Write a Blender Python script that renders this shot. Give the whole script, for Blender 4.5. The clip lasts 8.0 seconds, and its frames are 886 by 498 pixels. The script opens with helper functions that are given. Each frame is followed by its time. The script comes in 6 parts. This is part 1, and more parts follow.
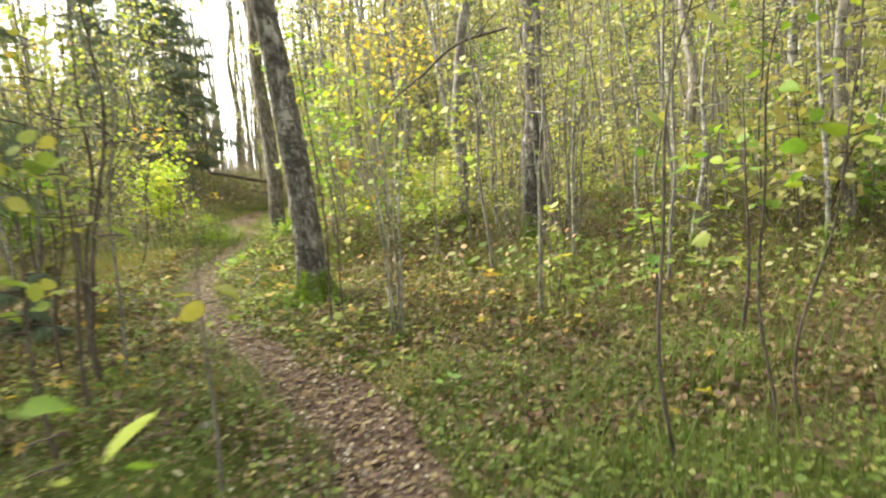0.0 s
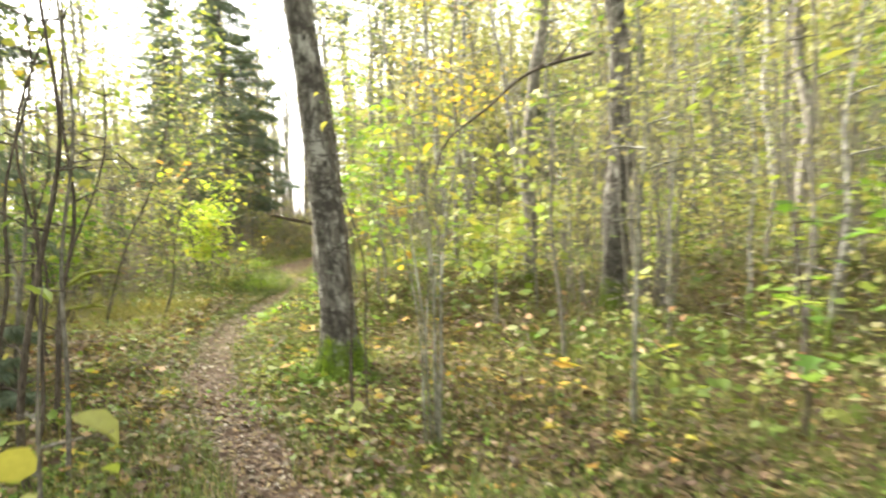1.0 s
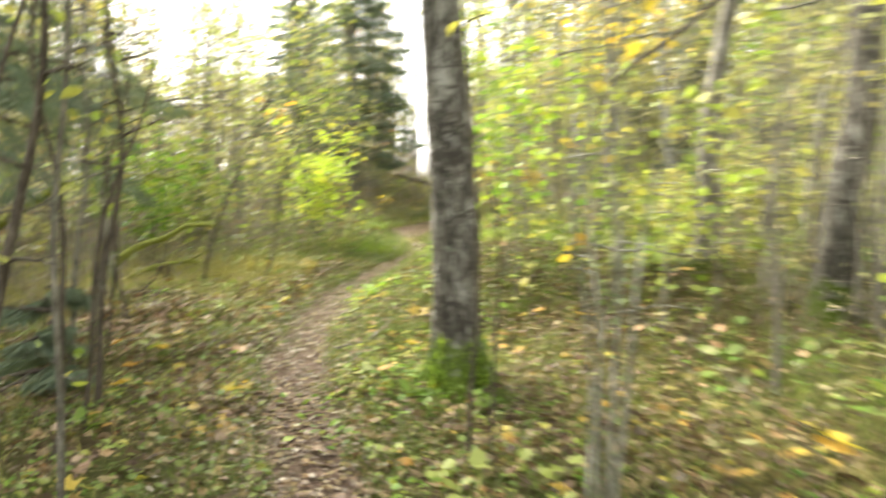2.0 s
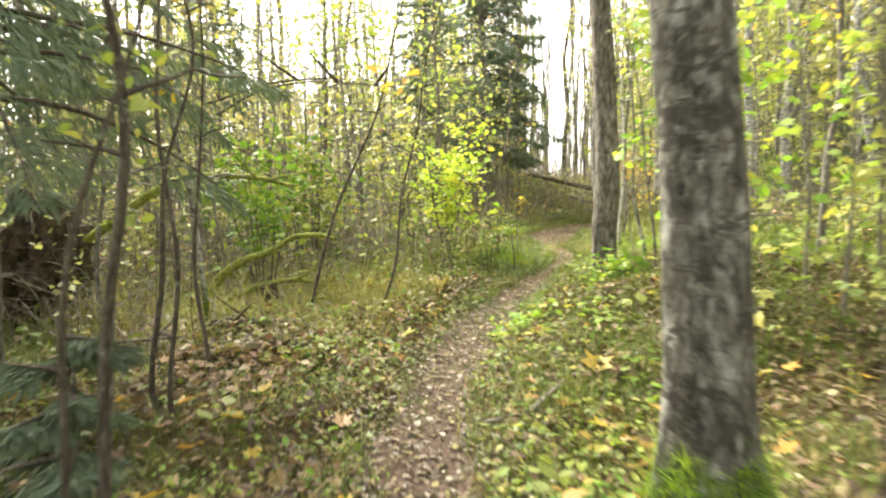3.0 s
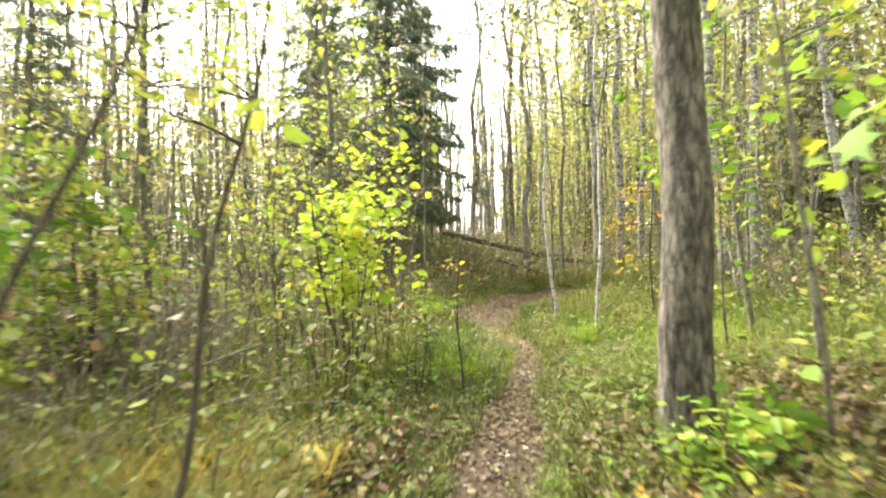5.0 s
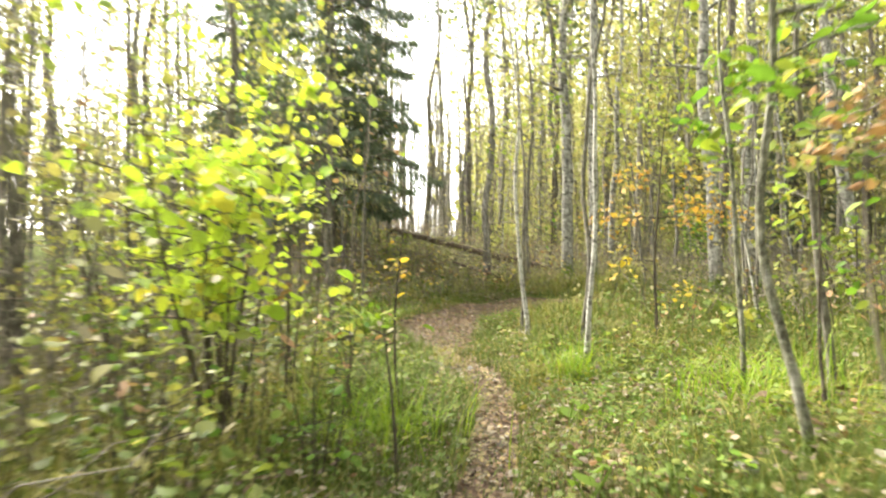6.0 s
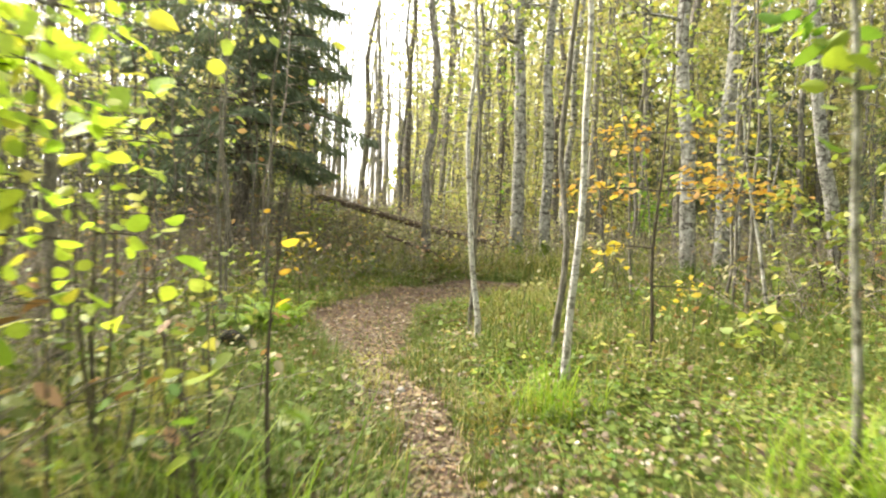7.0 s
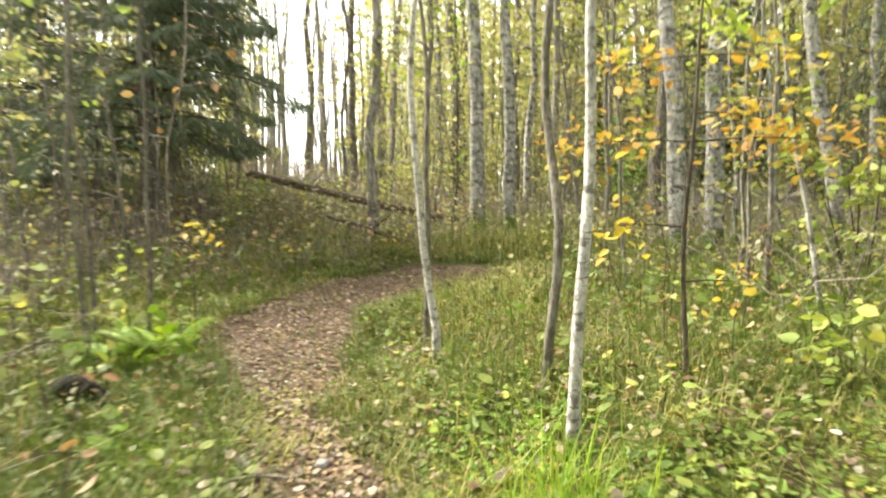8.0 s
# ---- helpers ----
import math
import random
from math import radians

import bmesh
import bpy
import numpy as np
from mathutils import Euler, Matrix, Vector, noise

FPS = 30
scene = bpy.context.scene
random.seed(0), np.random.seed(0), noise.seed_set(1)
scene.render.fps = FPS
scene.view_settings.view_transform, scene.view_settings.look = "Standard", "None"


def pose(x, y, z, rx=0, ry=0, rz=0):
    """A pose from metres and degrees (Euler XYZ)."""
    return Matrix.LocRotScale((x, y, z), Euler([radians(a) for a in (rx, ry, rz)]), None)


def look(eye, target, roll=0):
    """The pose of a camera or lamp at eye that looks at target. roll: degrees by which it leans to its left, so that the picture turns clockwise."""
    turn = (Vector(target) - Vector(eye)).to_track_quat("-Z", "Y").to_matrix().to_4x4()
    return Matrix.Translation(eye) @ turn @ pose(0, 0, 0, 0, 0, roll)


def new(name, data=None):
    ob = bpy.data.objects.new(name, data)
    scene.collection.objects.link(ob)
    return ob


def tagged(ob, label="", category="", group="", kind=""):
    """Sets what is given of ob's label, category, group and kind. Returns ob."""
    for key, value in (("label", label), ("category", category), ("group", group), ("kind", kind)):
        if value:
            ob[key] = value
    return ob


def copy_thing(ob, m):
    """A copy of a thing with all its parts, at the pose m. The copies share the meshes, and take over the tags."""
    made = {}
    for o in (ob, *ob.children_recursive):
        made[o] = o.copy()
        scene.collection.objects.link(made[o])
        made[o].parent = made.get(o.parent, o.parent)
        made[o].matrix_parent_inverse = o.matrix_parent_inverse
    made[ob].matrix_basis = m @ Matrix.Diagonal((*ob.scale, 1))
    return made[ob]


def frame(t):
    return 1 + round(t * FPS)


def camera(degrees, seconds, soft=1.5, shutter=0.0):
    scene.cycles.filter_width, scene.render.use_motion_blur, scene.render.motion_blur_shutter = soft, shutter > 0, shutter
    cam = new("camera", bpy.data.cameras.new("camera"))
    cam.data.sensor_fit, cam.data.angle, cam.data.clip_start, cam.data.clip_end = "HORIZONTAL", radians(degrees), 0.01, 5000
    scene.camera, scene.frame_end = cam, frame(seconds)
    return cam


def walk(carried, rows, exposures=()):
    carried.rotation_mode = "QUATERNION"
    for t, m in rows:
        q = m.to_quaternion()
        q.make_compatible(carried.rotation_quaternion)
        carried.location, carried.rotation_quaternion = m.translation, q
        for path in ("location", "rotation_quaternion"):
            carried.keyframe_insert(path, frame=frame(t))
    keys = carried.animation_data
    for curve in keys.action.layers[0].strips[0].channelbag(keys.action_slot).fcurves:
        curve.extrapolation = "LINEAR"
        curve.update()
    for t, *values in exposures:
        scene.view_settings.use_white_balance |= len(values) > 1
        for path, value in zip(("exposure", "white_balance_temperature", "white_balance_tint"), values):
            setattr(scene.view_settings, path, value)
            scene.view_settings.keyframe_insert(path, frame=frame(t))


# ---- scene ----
cam = camera(70.0, 8.0, soft=2.1, shutter=0.6)
PATH = [
    (0, (0.295, 0.41, 1.549), (0.187, 2.39, 1.287), -4.4),
    (0.3, (0.331, 0.858, 1.542), (0.271, 2.84, 1.282), -2.4),
    (0.5, (0.334, 1.169, 1.538), (0.29, 3.152, 1.28), -1.6),
    (1, (0.26, 1.988, 1.532), (-0.043, 3.963, 1.439), -2.2),
    (1.5, (0.057, 2.817, 1.512), (-0.386, 4.765, 1.419), -2.8),
    (2, (-0.301, 3.65, 1.499), (-0.969, 5.525, 1.304), 0.8),
    (2.2, (-0.498, 3.993, 1.496), (-1.349, 5.789, 1.269), 2.7),
    (3.3, (-1.746, 5.905, 1.429), (-2.805, 7.59, 1.226), -0.3),
    (3.5, (-1.983, 6.253, 1.427), (-3.026, 7.935, 1.142), 0.8),
    (4, (-2.562, 7.117, 1.442), (-3.514, 8.872, 1.335), -0.3),
    (4.5, (-3.102, 8.069, 1.458), (-3.867, 9.917, 1.482), -0.9),
    (4.7, (-3.324, 8.488, 1.454), (-4.077, 10.341, 1.447), -1.0),
    (5.8, (-4.208, 10.972, 1.329), (-4.859, 12.863, 1.384), 0.9),
    (6, (-4.347, 11.405, 1.329), (-4.952, 13.311, 1.345), 0.9),
    (6.5, (-4.641, 12.414, 1.375), (-5.147, 14.349, 1.358), 1.6),
    (7, (-4.854, 13.325, 1.385), (-5.264, 15.281, 1.314), 2.8),
    (7.5, (-5.02, 14.205, 1.416), (-5.372, 16.173, 1.341), 1.3),
    (8, (-5.079, 15.041, 1.441), (-5.36, 17.015, 1.284), 0.1),
]
walk(cam, [(t, look(eye, target, roll)) for t, eye, target, roll in PATH],
     [(0, 2.83, 6900, 9), (0.5, 2.87, 6900, 9), (1, 3.13, 6900, 9), (1.5, 3.16, 6900, 9), (3.5, 3.11, 6900, 9), (4.5, 3.07, 6900, 9), (6, 3.05, 6900, 9), (7, 2.99, 6900, 9), (8, 3.01, 6900, 9)])

# ---- world and light ----
world = bpy.data.worlds.new("overcast_sky")
scene.world = world
world.use_nodes = True
wn, wl = world.node_tree.nodes, world.node_tree.links
sky = wn.new("ShaderNodeTexSky")
sky.sky_type, sky.sun_disc = "NISHITA", False
sky.sun_elevation, sky.sun_rotation = radians(43), radians(290)
sky.air_density, sky.dust_density, sky.ozone_density = 1.0, 1.4, 1.0
pale = wn.new("ShaderNodeHueSaturation")
pale.inputs["Saturation"].default_value = 0.14
wl.new(sky.outputs[0], pale.inputs["Color"])
wl.new(pale.outputs[0], wn["Background"].inputs[0])
wn["Background"].inputs[1].default_value = 0.112

sun_data = bpy.data.lights.new("sun", "SUN")
sun_data.energy, sun_data.angle, sun_data.color = 2.9, radians(38), (1.0, 0.94, 0.82)
sun = new("sun", sun_data)
sun.matrix_world = look((-8, 3.0, 8.0), (0, 0, 0))


# ---- node helpers ----
class Nodes:
    """A short way to write a material's nodes."""

    def __init__(self, name, rough=0.8, spec=0.3):
        self.m = bpy.data.materials.new(name)
        self.m.use_nodes = True
        self.t = self.m.node_tree
        self.b = self.t.nodes["Principled BSDF"]
        self.b.inputs["Roughness"].default_value = rough
        self.b.inputs["Specular IOR Level"].default_value = spec
        self.out = self.t.nodes["Material Output"]

    def add(self, kind, **links):
        n = self.t.nodes.new(kind)
        for key, value in links.items():
            self.put(n.inputs[key.replace("_", " ")], value)
        return n

    def put(self, socket, value):
        if isinstance(value, bpy.types.NodeSocket):
            self.t.links.new(value, socket)
        else:
            socket.default_value = value

    def place(self, scale=(1, 1, 1), kind="Object"):
        n = self.add("ShaderNodeMapping")
        self.put(n.inputs[0], self.add("ShaderNodeTexCoord").outputs[kind])
        n.inputs["Scale"].default_value = scale
        return n.outputs[0]

    def noise(self, vec, scale, detail=4.0, rough=0.55, warp=0.0):
        n = self.add("ShaderNodeTexNoise", Vector=vec, Scale=scale, Detail=detail, Roughness=rough, Distortion=warp)
        return n.outputs["Fac"]

    def ramp(self, fac, stops):
        n = self.add("ShaderNodeValToRGB")
        self.put(n.inputs[0], fac)
        els = n.color_ramp.elements
        while len(els) < len(stops):
            els.new(0.5)
        for e, (p, c) in zip(els, stops):
            e.position, e.color = p, (*c, 1) if len(c) == 3 else c
        return n.outputs[0]

    def mix(self, fac, a, b, blend="MIX"):
        n = self.add("ShaderNodeMixRGB")
        n.blend_type = blend
        for s, v in zip(n.inputs, (fac, a, b)):
            self.put(s, (*v, 1) if isinstance(v, tuple) and len(v) == 3 else v)
        return n.outputs[0]

    def math(self, op, a, b=0.0, clamp=False):
        n = self.add("ShaderNodeMath")
        n.operation, n.use_clamp = op, clamp
        self.put(n.inputs[0], a)
        self.put(n.inputs[1], b)
        return n.outputs[0]

    def bump(self, height, strength=0.5, dist=0.02):
        n = self.add("ShaderNodeBump", Height=height, Strength=strength, Distance=dist)
        self.put(self.b.inputs["Normal"], n.outputs[0])

    def color(self, value):
        self.put(self.b.inputs["Base Color"], value)
        return self


def grey(v):
    return (v, v, v)


def leaf_material(name, colours, through_light=0.42, rough=0.5, spots=0.35):
    """Leaves that let light through; each one takes its own tone."""
    n = Nodes(name, rough, 0.25)
    pick = n.add("ShaderNodeNewGeometry").outputs["Random Per Island"]
    k = len(colours)
    tone = n.ramp(pick, [((i + 0.5) / k, c) for i, c in enumerate(colours)])
    mottle = n.ramp(n.noise(n.place(), 45, 3), [(0.35, grey(0.72)), (0.65, grey(1.12))])
    tone = n.mix(spots, tone, n.mix(1.0, tone, mottle, "MULTIPLY"))
    n.color(tone)
    tr = n.add("ShaderNodeBsdfTranslucent", Color=n.mix(1.0, tone, (1.15, 1.15, 0.7), "MULTIPLY"))
    both = n.add("ShaderNodeMixShader")
    both.inputs[0].default_value = through_light
    n.t.links.new(n.b.outputs[0], both.inputs[1])
    n.t.links.new(tr.outputs[0], both.inputs[2])
    n.t.links.new(both.outputs[0], n.out.inputs[0])
    return n.m


def bark_material(name, dark, mid, light, stretch=(9, 9, 2.2), moss=0.0, pale=0.0, bands=0.0, relief=0.6, fine=1.0, plates=0.0, mottled=0.5):
    """Bark: furrows along the trunk, pale patches or bands, moss that climbs from the foot."""
    n = Nodes(name, 0.88, 0.15)
    vec = n.place(stretch)
    furrow = n.noise(vec, 3.0, 6, 0.62, 0.6)
    tone = n.ramp(furrow, [(0.30, dark), (0.5, mid), (0.72, light)])
    tone = n.mix(mottled, tone, n.mix(1.0, tone, n.ramp(n.noise(n.place(), 2.2, 3), [(0.3, grey(0.55)), (0.7, grey(1.35))]), "MULTIPLY"))
    tone = n.mix(mottled, tone, n.mix(1.0, tone, n.ramp(n.noise(n.place((1, 1, 0.7)), 11, 4, 0.65), [(0.36, grey(0.45)), (0.62, grey(1.3))]), "MULTIPLY"))
    if plates:
        bent = n.add("ShaderNodeVectorMath")
        wave = n.add("ShaderNodeTexNoise", Vector=n.place(), Scale=9.0, Detail=4.0)
        n.put(bent.inputs[0], n.place((15, 15, 5.0)))
        n.put(bent.inputs[1], wave.outputs["Color"])
        crack = n.add("ShaderNodeTexVoronoi", Vector=bent.outputs[0], Scale=1.0)
        crack.feature = "DISTANCE_TO_EDGE"
        tone = n.mix(plates, tone, n.mix(1.0, tone, n.ramp(crack.outputs["Distance"], [(0.02, grey(0.30)), (0.16, grey(1.0)), (0.4, grey(1.25))]), "MULTIPLY"))
    if pale:
        patch = n.ramp(n.noise(n.place((3.5, 3.5, 1.6)), 2.6, 5, 0.6), [(0.60 - 0.3 * pale, grey(0)), (0.70 - 0.3 * pale, grey(1))])
        tone = n.mix(n.math("MULTIPLY", patch, 0.85), tone, (0.36, 0.355, 0.32))
    if bands:
        rings = n.noise(n.place((2.0 * fine, 2.0 * fine, 26 * fine)), 1.6, 4, 0.7)
        tone = n.mix(n.ramp(rings, [(0.64, grey(0)), (0.70, grey(bands))]), tone, (0.06, 0.05, 0.045))
        scars = n.noise(n.place((3.2 * fine, 3.2 * fine, 7.5 * fine)), 1.5, 4, 0.65, 0.4)
        tone = n.mix(n.ramp(scars, [(0.535, grey(0)), (0.585, grey(0.95 * bands))]), tone, (0.05, 0.044, 0.038))
    lichen = n.ramp(n.noise(n.place(), 14, 4, 0.7), [(0.60, grey(0)), (0.68, grey(0.55))])
    tone = n.mix(lichen, tone, (0.24, 0.27, 0.20))
    if moss:
        z = n.add("ShaderNodeSeparateXYZ", Vector=n.place()).outputs[2]
        edge = n.math("ADD", z, n.math("MULTIPLY", n.math("SUBTRACT", n.noise(n.place(), 7, 6, 0.75), 0.5), 2.6 * moss))
        cover = n.ramp(n.math("DIVIDE", edge, moss), [(0.55, grey(1)), (1.0, grey(0))])
        green = n.ramp(n.noise(n.place(), 60, 3), [(0.3, (0.035, 0.06, 0.010)), (0.7, (0.13, 0.18, 0.028))])
        tone = n.mix(cover, tone, green)
    n.color(tone)
    n.bump(n.math("ADD", furrow, n.math("MULTIPLY", n.noise(n.place(), 70, 3), 0.35)), relief, 0.025)
    return n.m


# ---- materials ----
M = {}
M["birch_old"] = bark_material("old_birch_bark", (0.022, 0.02, 0.017), (0.12, 0.112, 0.096), (0.26, 0.25, 0.218), (8, 8, 3), moss=0.5, pale=0.2, bands=0.9, relief=0.9, plates=0.45, mottled=0.55, fine=0.8)
M["birch"] = bark_material("birch_bark", (0.15, 0.14, 0.12), (0.40, 0.39, 0.36), (0.58, 0.57, 0.54), (6, 6, 4), bands=0.95, moss=0.12, relief=0.35)
M["birch_young"] = bark_material("young_birch_bark", (0.20, 0.19, 0.17), (0.48, 0.47, 0.44), (0.68, 0.67, 0.64), (22, 22, 10), bands=0.72, moss=0.1, relief=0.35, fine=1.8, mottled=0.5)
M["birch_far"] = bark_material("far_birch_bark", (0.10, 0.098, 0.085), (0.29, 0.285, 0.255), (0.50, 0.49, 0.455), (5, 5, 3), bands=0.9, moss=0.55, relief=0.4, fine=1.3, mottled=0.65)
M["grey_stand"] = bark_material("grey_stem_bark", (0.085, 0.078, 0.064), (0.21, 0.195, 0.165), (0.36, 0.34, 0.295), (6, 6, 3), bands=0.3, relief=0.3)
M["lichen_stem"] = bark_material("lichened_stem_bark", (0.05, 0.05, 0.036), (0.16, 0.16, 0.118), (0.35, 0.345, 0.29), (18, 18, 7), pale=0.35, bands=0.35, moss=0.15, relief=0.4, fine=2.0, mottled=0.7)
M["pine"] = bark_material("pine_bark", (0.055, 0.048, 0.04), (0.175, 0.156, 0.132), (0.35, 0.325, 0.285), (11, 11, 2.0), moss=0.2, relief=1.0, plates=0.6)
M["aspen"] = bark_material("grey_bark", (0.065, 0.059, 0.05), (0.18, 0.167, 0.143), (0.33, 0.31, 0.275), (7, 7, 2.5), moss=0.3, pale=0.15, relief=0.6)
M["twig"] = bark_material("twig_bark", (0.035, 0.028, 0.022), (0.085, 0.07, 0.055), (0.16, 0.14, 0.115), (14, 14, 4), relief=0.3)
M["stem"] = bark_material("stem_bark", (0.06, 0.055, 0.045), (0.165, 0.153, 0.128), (0.31, 0.292, 0.255), (14, 14, 4), bands=0.35, relief=0.3)
M["dead"] = bark_material("dead_wood", (0.11, 0.095, 0.078), (0.255, 0.222, 0.187), (0.42, 0.372, 0.322), (12, 12, 3), relief=0.5)
M["log"] = bark_material("rotting_log", (0.04, 0.03, 0.022), (0.11, 0.082, 0.06), (0.20, 0.165, 0.125), (10, 10, 10), relief=0.8)
M["moss_limb"] = bark_material("mossy_wood", (0.09, 0.08, 0.035), (0.22, 0.25, 0.05), (0.36, 0.40, 0.085), (9, 9, 9), relief=0.9)
M["black_wood"] = bark_material("blackened_wood", (0.008, 0.007, 0.006), (0.02, 0.017, 0.015), (0.05, 0.043, 0.037), (9, 9, 9), relief=1.0)
M["earth"] = bark_material("root_earth", (0.025, 0.018, 0.014), (0.075, 0.055, 0.042), (0.14, 0.11, 0.085), (4, 4, 4), relief=1.0)

YG = [(0.27, 0.36, 0.085), (0.22, 0.31, 0.07), (0.36, 0.41, 0.10), (0.17, 0.25, 0.06), (0.44, 0.41, 0.105), (0.33, 0.34, 0.10)]
GR = [(0.115, 0.225, 0.035), (0.16, 0.29, 0.045), (0.22, 0.34, 0.05), (0.085, 0.175, 0.03), (0.29, 0.365, 0.055)]
M["leaf_yg"] = leaf_material("yellow_green_leaves", YG)
M["leaf_fresh"] = leaf_material("fresh_yellow_green_leaves", [(0.24, 0.40, 0.06), (0.18, 0.33, 0.05), (0.35, 0.44, 0.07), (0.13, 0.25, 0.045), (0.44, 0.42, 0.07)])
M["leaf_lime"] = leaf_material("lime_leaves", [(0.42, 0.56, 0.085), (0.34, 0.49, 0.07), (0.51, 0.59, 0.10), (0.27, 0.43, 0.06), (0.60, 0.57, 0.10)], 0.5)
M["leaf_green"] = leaf_material("green_leaves", GR)
M["leaf_far"] = leaf_material("woodland_leaves", [(0.28, 0.305, 0.12), (0.35, 0.365, 0.14), (0.21, 0.24, 0.09), (0.42, 0.39, 0.15), (0.34, 0.29, 0.15)], 0.42)
# khaki leaf tones, paled so that the colour carries the distant haze
M["leaf_haze"] = leaf_material("haze_toned_leaves", [(0.29, 0.31, 0.14), (0.36, 0.37, 0.17), (0.23, 0.25, 0.115), (0.36, 0.32, 0.18), (0.43, 0.42, 0.18), (0.30, 0.27, 0.17)], 0.38)
M["leaf_yellow"] = leaf_material("yellow_leaves", [(0.58, 0.45, 0.055), (0.64, 0.50, 0.085), (0.50, 0.38, 0.06), (0.42, 0.39, 0.07), (0.52, 0.33, 0.07)])
M["leaf_orange"] = leaf_material("orange_leaves", [(0.47, 0.27, 0.085), (0.57, 0.43, 0.09), (0.43, 0.22, 0.055), (0.48, 0.45, 0.09), (0.36, 0.21, 0.065)])
M["leaf_brown"] = leaf_material("withered_leaves", [(0.40, 0.25, 0.13), (0.48, 0.33, 0.20), (0.32, 0.18, 0.09)], 0.25)
M["litter"] = leaf_material("fallen_leaves", [(0.115, 0.078, 0.052), (0.22, 0.16, 0.108), (0.05, 0.037, 0.028), (0.36, 0.295, 0.20), (0.14, 0.09, 0.06), (0.31, 0.27, 0.10), (0.07, 0.05, 0.037), (0.25, 0.20, 0.155), (0.09, 0.063, 0.044), (0.47, 0.43, 0.35), (0.13, 0.095, 0.068)], 0.12, 0.6)
M["litter_red"] = leaf_material("reddish_fallen_leaves", [(0.25, 0.16, 0.08), (0.30, 0.21, 0.105), (0.19, 0.125, 0.075), (0.34, 0.255, 0.175), (0.28, 0.19, 0.10), (0.21, 0.135, 0.09), (0.15, 0.095, 0.07), (0.37, 0.28, 0.14)], 0.15, 0.6)
# dark brown litter; right of the path its tone also stands in for shade
M["litter_dark"] = leaf_material("brown_and_shade_toned_leaves", [(0.10, 0.065, 0.04), (0.06, 0.042, 0.03), (0.16, 0.10, 0.06), (0.08, 0.07, 0.03), (0.20, 0.15, 0.07), (0.07, 0.05, 0.035), (0.12, 0.07, 0.04), (0.24, 0.19, 0.085)], 0.12, 0.6)
M["litter_green"] = leaf_material("mixed_fallen_leaves", [(0.22, 0.23, 0.05), (0.16, 0.09, 0.05), (0.38, 0.34, 0.09), (0.09, 0.06, 0.035), (0.34, 0.27, 0.15), (0.24, 0.12, 0.05), (0.15, 0.19, 0.04), (0.46, 0.41, 0.29), (0.11, 0.12, 0.035), (0.19, 0.11, 0.06)], 0.2, 0.6)
M["grass"] = leaf_material("woodland_grass", [(0.074, 0.125, 0.019), (0.108, 0.168, 0.025), (0.05, 0.09, 0.015), (0.155, 0.17, 0.045), (0.088, 0.145, 0.022), (0.125, 0.12, 0.042)], 0.3, 0.6, 0.1)
M["grass_straw"] = leaf_material("straw_grass", [(0.34, 0.31, 0.11), (0.24, 0.25, 0.07), (0.40, 0.34, 0.13), (0.20, 0.23, 0.05)], 0.3, 0.6, 0.1)
M["grass_bright"] = leaf_material("bright_grass", [(0.20, 0.32, 0.03), (0.30, 0.40, 0.04), (0.14, 0.26, 0.025)], 0.4, 0.55, 0.1)
M["herb"] = leaf_material("low_herbs", [(0.10, 0.155, 0.03), (0.15, 0.215, 0.043), (0.065, 0.11, 0.022), (0.22, 0.25, 0.06), (0.12, 0.175, 0.034)], 0.35)
M["needles"] = leaf_material("spruce_needles", [(0.10, 0.14, 0.09), (0.135, 0.175, 0.11), (0.075, 0.11, 0.072), (0.165, 0.195, 0.125)], 0.2, 0.65, 0.1)
M["stone"] = bark_material("field_stone", (0.16, 0.155, 0.15), (0.30, 0.29, 0.28), (0.44, 0.43, 0.41), (5, 5, 5), relief=0.4)

# forest floor: moss and mould, with bare trodden soil where the path mark is
n = Nodes("forest_floor", 0.95, 0.1)
vec = n.place()
patch = n.noise(vec, 0.9, 6, 0.6, 0.5)
fine = n.noise(vec, 22, 6, 0.7)
mould = n.ramp(fine, [(0.28, (0.028, 0.020, 0.012)), (0.5, (0.085, 0.060, 0.035)), (0.72, (0.19, 0.14, 0.085))])
mossy = n.ramp(n.noise(vec, 17, 6, 0.7), [(0.28, (0.028, 0.042, 0.010)), (0.5, (0.075, 0.105, 0.022)), (0.74, (0.16, 0.19, 0.045))])
soil = n.ramp(n.noise(vec, 26, 6, 0.75), [(0.30, (0.035, 0.024, 0.019)), (0.5, (0.115, 0.080, 0.060)), (0.70, (0.23, 0.17, 0.13))])
green = n.add("ShaderNodeAttribute")
green.attribute_name = "mossy"
mark = n.add("ShaderNodeAttribute")
mark.attribute_name = "trodden"
cover = n.math("ADD", patch, n.math("MULTIPLY", n.math("SUBTRACT", green.outputs["Fac"], 0.6), 0.35))
floor_tone = n.mix(n.ramp(cover, [(0.38, grey(0.1)), (0.58, grey(0.95))]), mould, mossy)
worn = n.math("ADD", mark.outputs["Fac"], n.math("MULTIPLY", n.math("SUBTRACT", n.noise(vec, 6, 4), 0.5), 0.7))
n.color(n.mix(n.ramp(worn, [(0.35, grey(0)), (0.65, grey(1))]), floor_tone, soil))
n.bump(n.math("ADD", fine, n.noise(vec, 6, 4)), 0.9, 0.05)
M["floor"] = n.m


# ---- shape helpers ----
rng = np.random.default_rng(7)


def smooth(t):
    t = np.clip(t, 0, 1)
    return t * t * (3 - 2 * t)


def lattice(i, j, seed):
    h = np.sin(i * 127.1 + j * 311.7 + seed * 74.7) * 43758.5453
    return h - np.floor(h)


